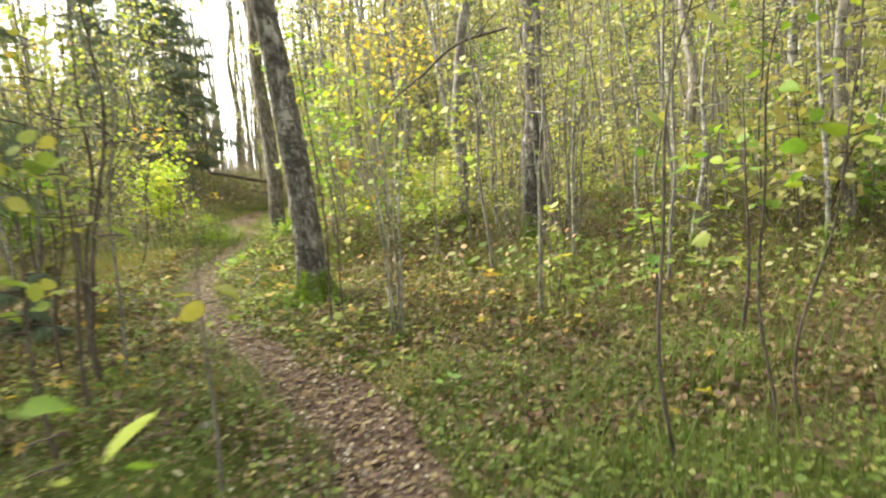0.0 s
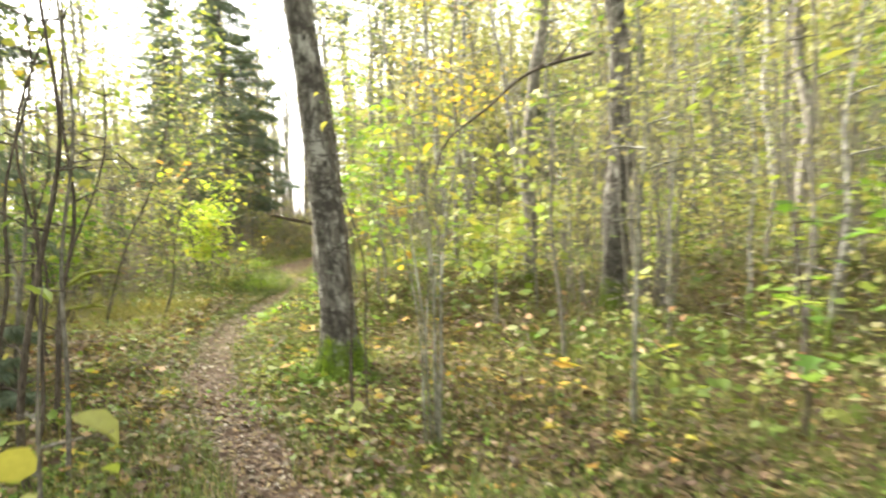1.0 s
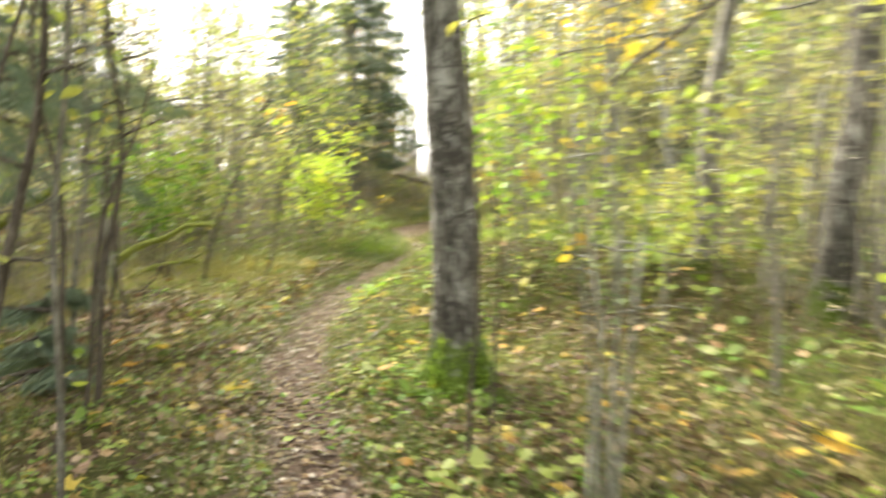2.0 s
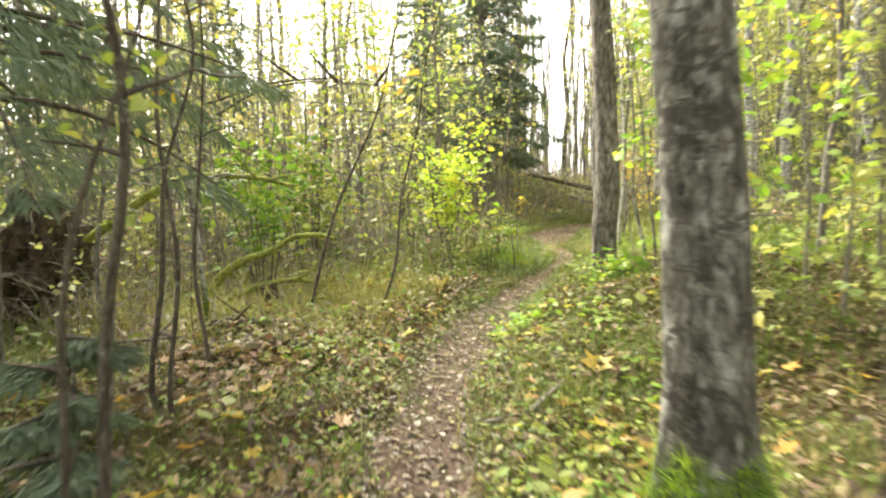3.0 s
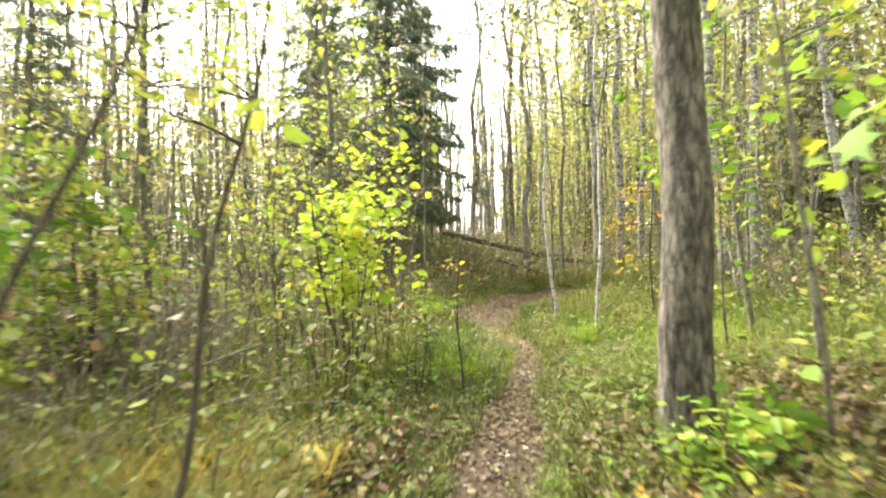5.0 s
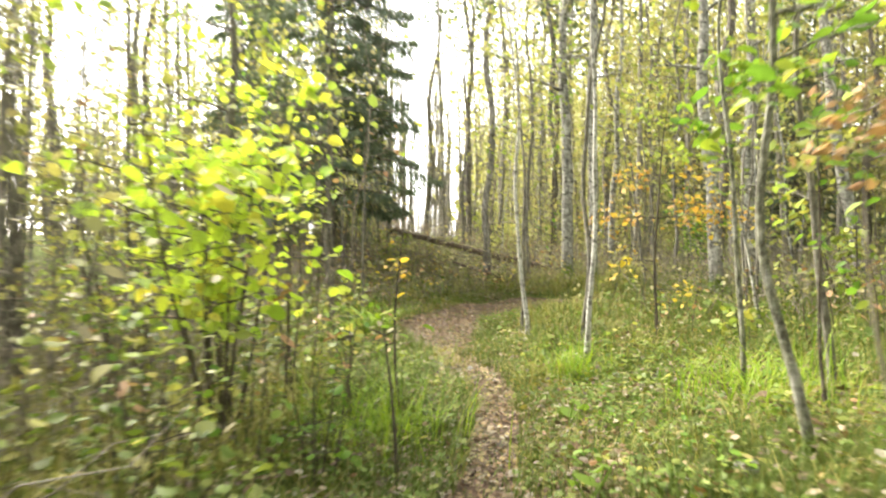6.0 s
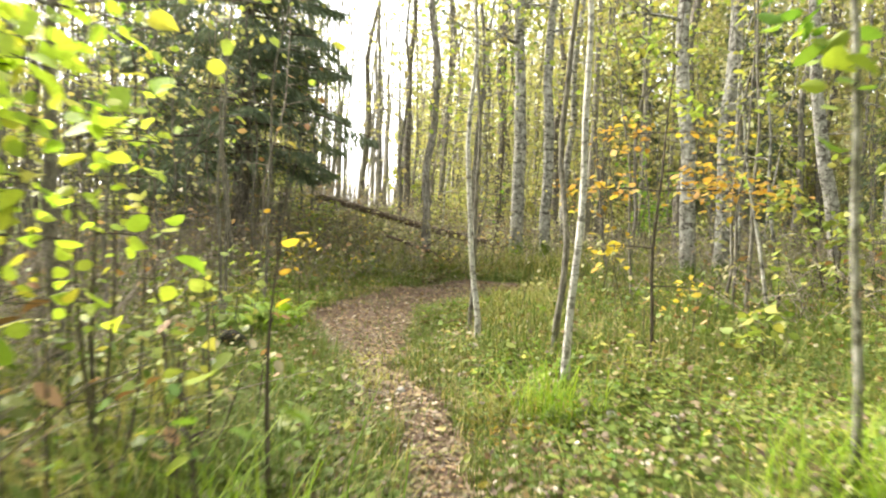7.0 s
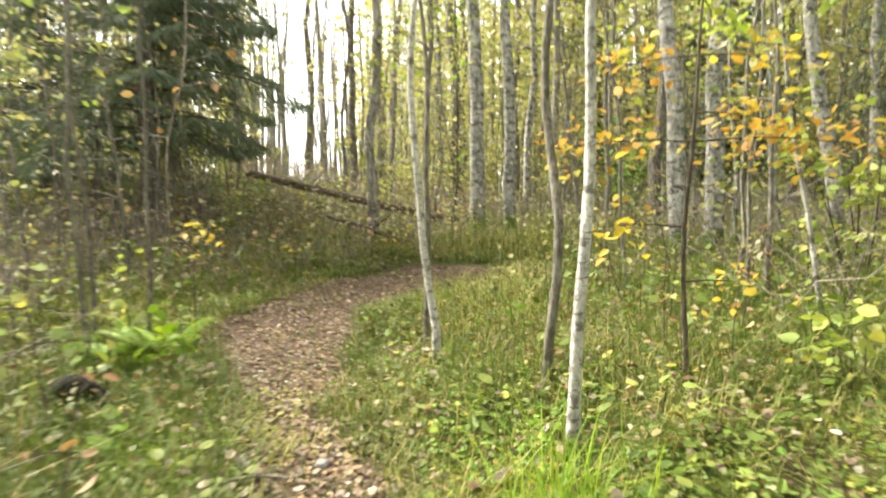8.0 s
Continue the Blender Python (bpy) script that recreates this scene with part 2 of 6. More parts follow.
def vnoise(x, y, seed=0):
    """Smooth value noise in 0..1."""
    x, y = np.asarray(x, float), np.asarray(y, float)
    i, j = np.floor(x), np.floor(y)
    u, v = smooth(x - i), smooth(y - j)
    a, b = lattice(i, j, seed), lattice(i + 1, j, seed)
    c, d = lattice(i, j + 1, seed), lattice(i + 1, j + 1, seed)
    return (a * (1 - u) + b * u) * (1 - v) + (c * (1 - u) + d * u) * v


TRAIL = np.array([(1.2, -9), (0.7, -3), (0.3, 0.5), (0.13, 2.4), (-0.23, 3.7), (-0.55, 4.4), (-1.07, 5.2), (-1.77, 6.1), (-2.4, 6.85), (-3.0, 7.75), (-3.42, 8.45),
                  (-3.78, 9.35), (-4.1, 10.2), (-4.36, 11.1), (-4.7, 12.5), (-4.93, 13.5), (-5.12, 14.6), (-5.33, 15.9), (-5.6, 16.8), (-6.05, 17.8), (-6.62, 18.8),
                  (-7.1, 19.95), (-7.45, 20.9), (-7.45, 21.6), (-7.05, 22.5), (-6.6, 23.3), (-6.15, 24.2), (-5.7, 25.0)])
FALL_Y = [-400, -5, 6, 8, 10, 14, 17, 18.5, 21, 23, 25, 27, 29, 40, 60, 400]
FALL_Z = [-0.1, -0.1, -0.13, -0.07, 0.0, 0.10, 0.11, 0.15, 0.22, 0.34, 0.52, 0.70, 0.84, 1.2, 1.5, 1.5]


def trail_distance(x, y):
    """Distance to the middle of the path."""
    x, y = np.asarray(x, float), np.asarray(y, float)
    best = np.full(x.shape, 1e9)
    for (ax, ay), (bx, by) in zip(TRAIL[:-1], TRAIL[1:]):
        dx, dy = bx - ax, by - ay
        s = np.clip(((x - ax) * dx + (y - ay) * dy) / (dx * dx + dy * dy), 0, 1)
        best = np.minimum(best, np.hypot(x - ax - s * dx, y - ay - s * dy))
    return best


def trail_half(y):
    """Half the path's width: a narrow trod, a little wider at first, broad where it bends under the bank, lost in grass at its end."""
    return 0.25 + 0.11 * smooth((6.9 - np.asarray(y, float)) / 1.6) + 0.42 * smooth((np.asarray(y, float) - 18.4) / 2.4) - 0.64 * smooth((np.asarray(y, float) - 24.1) / 0.9)


def gz(x, y):
    """Height of the forest floor."""
    x, y = np.asarray(x, float), np.asarray(y, float)
    z = np.interp(y, FALL_Y, FALL_Z)
    z = z + 0.17 * smooth((x + 0.5) / 3) * smooth((y - 7) / 4) * (1 - smooth((y - 16) / 6))
    side = x - np.interp(y, TRAIL[:, 1], TRAIL[:, 0])
    z = z + 0.24 * smooth((side - 0.5) / 1.7) * smooth((y - 9) / 3) * (1 - smooth((y - 21) / 5))
    z = z + 0.12 * smooth((side - 0.3) / 0.6) * smooth((y - 10) / 2) * (1 - smooth((y - 14.5) / 2))
    z = z + 0.85 * smooth((y - 23) / 7) * smooth((-x - 7.5) / 5)
    far = smooth((np.hypot(x + 3, y - 12) - 1) / 6)
    off = smooth((trail_distance(x, y) - 0.2) / 0.5)
    z = z + off * (0.10 * (vnoise(x * 1.1, y * 1.1, 1) - 0.5) + 0.07 * (vnoise(x * 3.1, y * 3.1, 2) - 0.5)) + 0.025 * (vnoise(x * 8, y * 8, 3) - 0.5)
    z = z + far * 0.12 * (vnoise(x * 0.35, y * 0.35, 4) - 0.5) - 0.05 * (1 - off)
    return z


def lush(x, y):
    """How far grass and moss take the floor from the dead leaves: little under the first saplings, more farther on."""
    x, y = np.asarray(x, float), np.asarray(y, float)
    side = x - np.interp(y, TRAIL[:, 1], TRAIL[:, 0])
    return np.clip(0.30 + 0.65 * smooth((y - 10.5) / 4) - 0.45 * smooth((side - 0.9) / 1.2) * (1 - smooth((y - 13.5) / 2)) + 0.75 * smooth((7 - y) / 3), 0.12, 0.75)


def gz1(x, y):
    return float(gz(np.array([x]), np.array([y]))[0])


def np_mesh(name, verts, faces, material=None, smooth_shade=True):
    """A mesh from arrays: verts (n, 3), faces (m, k)."""
    me = bpy.data.meshes.new(name)
    verts, faces = np.ascontiguousarray(verts, np.float32), np.ascontiguousarray(faces, np.int32)
    m, k = faces.shape
    me.vertices.add(len(verts))
    me.vertices.foreach_set("co", verts.ravel())
    me.loops.add(m * k)
    me.loops.foreach_set("vertex_index", faces.ravel())
    me.polygons.add(m)
    me.polygons.foreach_set("loop_start", np.arange(0, m * k, k, dtype=np.int32))
    me.polygons.foreach_set("use_smooth", np.full(m, smooth_shade))
    me.update(calc_edges=True)
    if material:
        me.materials.append(M[material])
    return me


def joined(pieces):
    """Several (verts, faces) as one."""
    vs, fs, at = [], [], 0
    for v, f in pieces:
        vs.append(v)
        fs.append(f + at)
        at += len(v)
    return np.concatenate(vs), np.concatenate(fs)


def thing(name, x, y, label, category, group="", z=None):
    ob = new(name)
    ob.empty_display_size = 0.2
    ob.location = (x, y, gz1(x, y) if z is None else z)
    return tagged(ob, label, category, group)


def part(name, geometry, material, parent, label="", smooth_shade=True):
    ob = new(name, np_mesh(name, *geometry, material, smooth_shade))
    ob.parent = parent
    if name in ("foliage", "crown", "needle_cover", "twigwork", "limbwork", "bough_frame", "stand", "blade_cover", "moss"):
        ob["kind"] = "stuff"
    return tagged(ob, label) if label else ob


def curve(points, count):
    """A smooth line through the points (Catmull-Rom)."""
    p = np.asarray(points, float)
    p = np.vstack([2 * p[0] - p[1], p, 2 * p[-1] - p[-2]])
    out = []
    for s in np.linspace(0, len(p) - 3 - 1e-6, count):
        i = int(s)
        t = s - i
        a, b, c, d = p[i:i + 4]
        out.append(0.5 * (2 * b + (c - a) * t + (2 * a - 5 * b + 4 * c - d) * t * t + (3 * b - a - 3 * c + d) * t ** 3))
    return np.array(out)


def tube(points, radii, segs=6, rough=0.0, seed=0, flare=None):
    """A round limb along a line; rough: uneven girth; flare: (reach, height, lobes) of the root foot."""
    p, r = np.asarray(points, float), np.asarray(radii, float)
    n = len(p)
    along = np.gradient(p, axis=0)
    along /= np.linalg.norm(along, axis=1)[:, None] + 1e-9
    ref = np.array([1.0, 0.13, 0.07]) if abs(along[:, 2]).mean() > 0.5 else np.array([0.05, 0.1, 1.0])
    side = np.cross(along, ref)
    side /= np.linalg.norm(side, axis=1)[:, None] + 1e-9
    other = np.cross(along, side)
    a = np.linspace(0, 2 * np.pi, segs, endpoint=False)
    rr = np.repeat(r[:, None], segs, 1)
    if rough:
        zz = np.cumsum(np.r_[0, np.linalg.norm(np.diff(p, axis=0), axis=1)])[:, None]
        rr = rr * (1 + rough * (vnoise(np.cos(a)[None] * 2.2 + 9 + seed, np.sin(a)[None] * 2.2 + zz * 2.3, seed) - 0.5) * 2
                   + 0.6 * rough * (vnoise(np.cos(a)[None] * 7 + 31, np.sin(a)[None] * 7 + zz * 6, seed + 5) - 0.5) * 2)
    if flare:
        reach, high, lobes = flare
        zz = np.cumsum(np.r_[0, np.linalg.norm(np.diff(p, axis=0), axis=1)])[:, None]
        rr = rr + reach * np.exp(-zz / high) * (0.55 + 0.45 * np.cos(lobes * a[None] + seed) + 0.2 * np.cos((lobes + 2) * a[None] + 2 * seed))
    v = p[:, None] + rr[..., None] * (np.cos(a)[None, :, None] * side[:, None] + np.sin(a)[None, :, None] * other[:, None])
    i, j = np.meshgrid(np.arange(n - 1), np.arange(segs), indexing="ij")
    k = (j + 1) % segs
    f = np.stack([i * segs + j, i * segs + k, (i + 1) * segs + k, (i + 1) * segs + j], -1).reshape(-1, 4)
    return v.reshape(-1, 3), f


LEAF = np.array([(0, 0, 0), (0.30, 0.28, 0.10), (0.28, 0.66, 0.08), (0, 1, -0.06), (-0.28, 0.66, 0.08), (-0.30, 0.28, 0.10)])
LEAF_F = np.array([(0, 1, 2, 3), (0, 3, 4, 5)])
OVAL = np.array([(0, 0, 0), (0, 0.36, -0.02), (0, 0.70, -0.03), (0, 1.0, -0.10), (0.24, 0.13, 0.05), (0.38, 0.42, 0.10), (0.27, 0.75, 0.07), (0.08, 0.93, -0.03),
                 (-0.24, 0.13, 0.05), (-0.38, 0.42, 0.10), (-0.27, 0.75, 0.07), (-0.08, 0.93, -0.03)])
OVAL_F = np.array([(0, 4, 5, 1), (1, 5, 6, 2), (2, 6, 7, 3), (0, 1, 9, 8), (1, 2, 10, 9), (2, 3, 11, 10)])
ROUND = np.array([(0, 0, 0), (0.46, 0.25, 0.07), (0.42, 0.72, 0.10), (0, 1, -0.05), (-0.42, 0.72, 0.10), (-0.46, 0.25, 0.07)])
MAPLE = np.array([(0, 0, 0), (0.22, 0.10, 0.03), (0.50, 0.18, 0.10), (0.30, 0.42, 0.06), (0.46, 0.74, 0.10), (0.14, 0.66, 0.02), (0, 1.0, -0.08),
                  (-0.14, 0.66, 0.02), (-0.46, 0.74, 0.10), (-0.30, 0.42, 0.06), (-0.50, 0.18, 0.10), (-0.22, 0.10, 0.03)])
MAPLE_F = np.array([(0, 1, 2, 3), (0, 3, 4, 5), (0, 5, 6, 7), (0, 7, 8, 9), (0, 9, 10, 11)])


CHIP = np.array([(0, 0, 0), (0.42, 0.45, 0.12), (0, 1, -0.05), (-0.42, 0.55, 0.04)])
CHIP_F = np.array([(0, 1, 2, 3)])


def leaves(centres, size, flat=0.5, droop=0.3, shape="leaf", gen=None, spread=0.35):
    """A leaf at each place. flat: how level they lie; droop: how far the tips hang."""
    gen = gen or rng
    base, faces = {"leaf": (LEAF, LEAF_F), "round": (ROUND, LEAF_F), "maple": (MAPLE, MAPLE_F), "chip": (CHIP, CHIP_F), "oval": (OVAL, OVAL_F), "slim": (OVAL * np.array([0.72, 1, 1]), OVAL_F)}[shape]
    c = np.asarray(centres, float)
    n = len(c)
    turn = gen.uniform(0, 2 * np.pi, n)
    axis = np.stack([np.cos(turn), np.sin(turn), -droop + gen.normal(0, 0.35, n)], 1)
    axis /= np.linalg.norm(axis, axis=1)[:, None]
    up = gen.normal(0, 1, (n, 3)) * (1 - flat) + np.array([0, 0, 1.0]) * flat * 1.5
    wide = np.cross(axis, up)
    wide /= np.linalg.norm(wide, axis=1)[:, None] + 1e-9
    nor = np.cross(wide, axis)
    s = size * gen.lognormal(0, spread, n).clip(0.5, 1.8)
    v = c[:, None] + s[:, None, None] * (base[None, :, 0, None] * wide[:, None] + base[None, :, 1, None] * axis[:, None]
                                         + base[None, :, 2, None] * gen.uniform(-1.2, 2.2, n)[:, None, None] * nor[:, None])
    f = faces[None] + (np.arange(n) * len(base))[:, None, None]
    return v.reshape(-1, 3), f.reshape(-1, faces.shape[1])


def blades(roots, height, width, gen, bend=0.6, plain=False):
    """Grass blades: each a bent ribbon that narrows to its tip."""
    r = np.asarray(roots, float)
    n = len(r)
    turn = gen.uniform(0, 2 * np.pi, n)
    out = np.stack([np.cos(turn), np.sin(turn), 0 * turn], 1)
    wide = np.stack([-np.sin(turn), np.cos(turn), 0 * turn], 1)
    h = height * gen.lognormal(0, 0.4, n).clip(0.4, 2.0)
    b = gen.uniform(0.15, 1.3, n) * bend
    v = []
    rows = ((0, 1.0), (0.55, 0.8), (1.0, 0.1)) if plain else ((0, 1.0), (0.4, 0.9), (0.75, 0.6), (1.0, 0.1))
    for t, w in rows:
        mid = r + h[:, None] * (out * (b * t * t)[:, None] + np.array([0, 0, 1.0]) * (t - 0.35 * b * t * t)[:, None])
        v += [mid - wide * width * w / 2, mid + wide * width * w / 2]
    v = np.stack(v, 1)
    f = np.array([(0, 1, 3, 2), (2, 3, 5, 4), (4, 5, 7, 6)][:len(rows) - 1])[None] + (np.arange(n) * 2 * len(rows))[:, None, None]
    return v.reshape(-1, 3), f.reshape(-1, 4)


def stem_line(height, lean=(0, 0), wobble=0.04, gen=None, count=14, curl=(0, 0)):
    """A stem's line from the ground: lean and curl in metres per metre and per metre squared."""
    gen = gen or rng
    z = np.linspace(0, height, count)
    ph = gen.uniform(0, 6.3, 4)
    x = lean[0] * z + curl[0] * z * z + wobble * z ** 0.5 * np.sin(z * gen.uniform(1.0, 2.0) + ph[0]) - wobble * z ** 0.5 * 0.3 * np.sin(ph[0]) + wobble * 0.4 * np.sin(z * 4.3 + ph[1]) * (z > 0)
    y = lean[1] * z + curl[1] * z * z + wobble * z ** 0.5 * np.sin(z * gen.uniform(1.0, 2.0) + ph[2]) + wobble * 0.4 * np.sin(z * 3.7 + ph[3]) * (z > 0)
    p = np.stack([x, y, z - 0.06], 1)
    p[:, :2] -= p[0, :2]
    return p


def twigs_from(line, radius, count, reach, low=0.35, gen=None, up=0.6, sub=2):
    """Side branches that leave a stem; returns tubes and the places along them."""
    gen = gen or rng
    tubes, places = [], []
    n = len(line)
    for _ in range(count):
        s = gen.uniform(low, 0.97)
        at = line[int(s * (n - 1))]
        a = gen.uniform(0, 6.283)
        long = reach * gen.uniform(0.4, 1.0) * (1.15 - 0.6 * s)
        way = np.array([np.cos(a), np.sin(a), gen.uniform(0.1, 1.0) * up])
        way /= np.linalg.norm(way)
        t = np.linspace(0, 1, 6)[:, None]
        pts = at + way * long * t + np.array([0, 0, -0.18 * long]) * t * t + gen.normal(0, 0.03 * long, (6, 3)) * t
        bough = [tube(pts, np.linspace(radius * 0.45, radius * 0.12, 6), 4)]
        places.append(pts[1:])
        for _ in range(sub):
            k = gen.integers(2, 5)
            a2 = a + gen.uniform(-1.1, 1.1)
            w2 = np.array([np.cos(a2), np.sin(a2), gen.uniform(-0.2, 0.6)])
            q = pts[k] + w2 * long * gen.uniform(0.25, 0.5) * np.linspace(0, 1, 4)[:, None]
            bough.append(tube(q, np.linspace(radius * 0.22, radius * 0.08, 4), 3))
            places.append(q[1:])
        tubes.append(joined(bough))
    return tubes, (np.concatenate(places) if places else np.zeros((0, 3)))


def around(places, count, spread, gen):
    return places[gen.integers(0, len(places), count)] + gen.normal(0, spread, (count, 3))


# ---- the forest floor: one sheet, fine along the path ----
def spaced(lo, hi, step, reach):
    fine = np.arange(lo, hi, step)
    out = np.cumsum(step * 1.22 ** np.arange(1, 40))
    out = out[out < reach]
    return np.r_[(lo - out)[::-1], fine, hi + out]


gx, gy = spaced(-13, 7, 0.11, 420), spaced(-1, 27, 0.12, 420)
X, Y = np.meshgrid(gx, gy)
Z = gz(X.ravel(), Y.ravel())
nx, ny = len(gx), len(gy)
i, j = np.meshgrid(np.arange(ny - 1), np.arange(nx - 1), indexing="ij")
quads = np.stack([i * nx + j, i * nx + j + 1, (i + 1) * nx + j + 1, (i + 1) * nx + j], -1).reshape(-1, 4)
ground_mesh = np_mesh("ground", np.stack([X.ravel(), Y.ravel(), Z], 1), quads, "floor")
mark = ground_mesh.attributes.new("trodden", "FLOAT", "POINT")
away = trail_distance(X.ravel(), Y.ravel()) + 0.26 * (vnoise(X.ravel() * 1.7, Y.ravel() * 1.7, 8) - 0.5)
wide = trail_half(Y.ravel())
mark.data.foreach_set("value", ((1 - smooth((away - wide + 0.12) / 0.3)) * (1 - smooth((Y.ravel() - 24.3) / 0.8))).astype(np.float32))
green = ground_mesh.attributes.new("mossy", "FLOAT", "POINT")
green.data.foreach_set("value", lush(X.ravel(), Y.ravel()).astype(np.float32))
ground = tagged(new("ground", ground_mesh), "mossy forest floor with a narrow trodden path", "ground", kind="structure")


# ---- trees ----
def tall_tree(name, x, y, label, height, radius, bark, lean=(0, 0), curl=(0, 0), segs=14, rings=40, rough=0.05, flare=None, wobble=0.05,
              limb_from=0.45, limbs=16, reach=2.2, crown=1100, leaf="leaf_far", leaf_size=0.13, seed=1, group="trees of the wood"):
    """A tree with its trunk, its limbs and a loose crown."""
    gen = np.random.default_rng(seed)
    tree = thing(name, x, y, label, "tree", group)
    low = np.array(stem_line(height, lean, wobble, gen, rings, curl))
    # more rings near the foot
    s = np.linspace(0, 1, rings) ** 1.6
    idx = s * (rings - 1)
    line = np.stack([np.interp(idx, np.arange(rings), low[:, k]) for k in range(3)], 1)
    part("trunk", tube(line, radius * (1 - 0.82 * s ** 1.15), segs, rough, seed % 17, flare), bark, tree)
    tubes, places = twigs_from(low, radius * 0.7, limbs, reach, limb_from, gen, 0.8, 3)
    if group == "trees of the wood":
        part("limbwork", joined(tubes), bark, tree)
    else:
        for bough in tubes:
            part("limb", bough, bark, tree)
    part("crown", leaves(around(places, crown, 0.32, gen), leaf_size, 0.3, 0.4, "round", gen), leaf, tree)
    return tree


old_birch = tall_tree("birch_tree", -1.735, 8.08, "old grey birch trunk with a mossy green foot beside the path", 12, 0.174, "birch_old", (-0.04, -0.005), (-0.008, 0), 40, 110, 0.05,
          (0.32, 0.20, 5), 0.008, 0.5, 14, 2.2, 620, "leaf_yellow", 0.075, 3, "trees beside the path")
g2 = np.random.default_rng(17)
a, up = g2.uniform(0, 6.283, 2600), g2.random(2600) ** 1.5 * 0.46
r = 0.172 + 0.31 * np.exp(-up / 0.20) * (0.6 + 0.3 * np.cos(5 * a + 3))
part("moss", blades(np.stack([r * np.cos(a) - 0.03 * up, r * np.sin(a), up - 0.03], 1), 0.045, 0.008, g2, 1.6), "grass_bright", old_birch, "shaggy green moss", False)
tall_tree("alder_tree", 1.2, 10.6, "dark grey trunk with pale lichen patches", 12, 0.165, "birch_old", (0.02, 0), (0.001, 0), 26, 70, 0.06, (0.07, 0.15, 4), 0.05, 0.5, 16, 2.2, 420, seed=5)
tall_tree("pine_tree", -3.66, 13.0, "straight brown pine trunk with furrowed bark beside the path", 14, 0.148, "pine", (-0.02, 0), (0, 0), 34, 100, 0.075,
          (0.10, 0.14, 4), 0.02, 0.55, 14, 2.0, 800, "needles", 0.13, 9, "trees beside the path")
for k, (x, y, r, lean, bark, kind) in enumerate([
        (0.08, 12.0, 0.11, (0.06, 0), "aspen", "slim grey aspen trunk among saplings"),
        (6.67, 19.0, 0.19, (0, 0), "pine", "tall brown pine trunk deep in the wood"),
        (7.3, 12.5, 0.17, (-0.01, 0), "pine", "tall brown pine trunk deep in the wood"),
        (4.7, 13.7, 0.12, (0.02, 0), "aspen", "slim grey aspen trunk among saplings"),
        (-7.80, 25.77, 0.085, (0, 0), "aspen", "slim grey aspen trunk behind the path")]):
    tall_tree("pine_tree" if bark == "pine" else "aspen_tree", x, y, kind, 13, r, bark, lean, (0, 0), 16, 40, 0.06, (0.05, 0.15, 4), 0.05, 0.4, 16, 2.0, 450, leaf_size=0.10, seed=20 + k)
for k, (x, y, r, lean) in enumerate([(-2.97, 24.5, 0.13, (-0.09, -0.01)), (-2.32, 25.3, 0.15, (-0.02, 0)), (-6.1, 27.2, 0.15, (-0.05, 0)), (-5.5, 27.25, 0.12, (-0.04, 0)), (-0.05, 26.3, 0.13, (-0.16, 0))]):
    tall_tree("birch_tree", x, y, "white birch trunk with dark bands and a dark foot", 13, r, "birch_far", lean, (0.003, 0), 18, 50, 0.05, (0.09, 0.2, 4), 0.022, 0.35, 16, 2.0, 500,
              "leaf_far", 0.09, 40 + k, "white birches")


for k, (x, y, h, leaf) in enumerate([(-8.6, 17.3, 9, "leaf_yg"), (-6.9, 26.0, 10, "leaf_yg"), (-1.4, 14.6, 9, "leaf_yellow"), (-9.6, 14.8, 9, "leaf_yg"), (-3.6, 28.5, 10, "leaf_yg"), (-9.5, 29.5, 11, "leaf_far")]):
    tall_tree("aspen_tree", x, y, "slim tree with loose sprays of yellow-green leaves", h, 0.05, "stem", (0.02 * (k % 3 - 1), 0), (0, 0), 12, 30, 0.05, (0.02, 0.1, 3), 0.04, 0.3, 26, 1.9, 900, leaf, 0.075, 60 + k)

# Added aspens, never in view: their dense crowns shade the first bend's floor.
for k, (x, y, h) in enumerate([(-9.2, 8.0, 14), (-7.4, 5.3, 13), (-5.6, 4.4, 13), (-9.6, 4.0, 14)]):
    tall_tree("aspen_tree", x, y, "unseen aspen added to shade the floor of the first bend", h, 0.13, "aspen", (0.01 * (k % 3 - 1), 0), (0, 0), 16, 36, 0.06, (0.06, 0.15, 4), 0.05, 0.42, 24, 2.6, 3000, "leaf_far", 0.14, 80 + k)


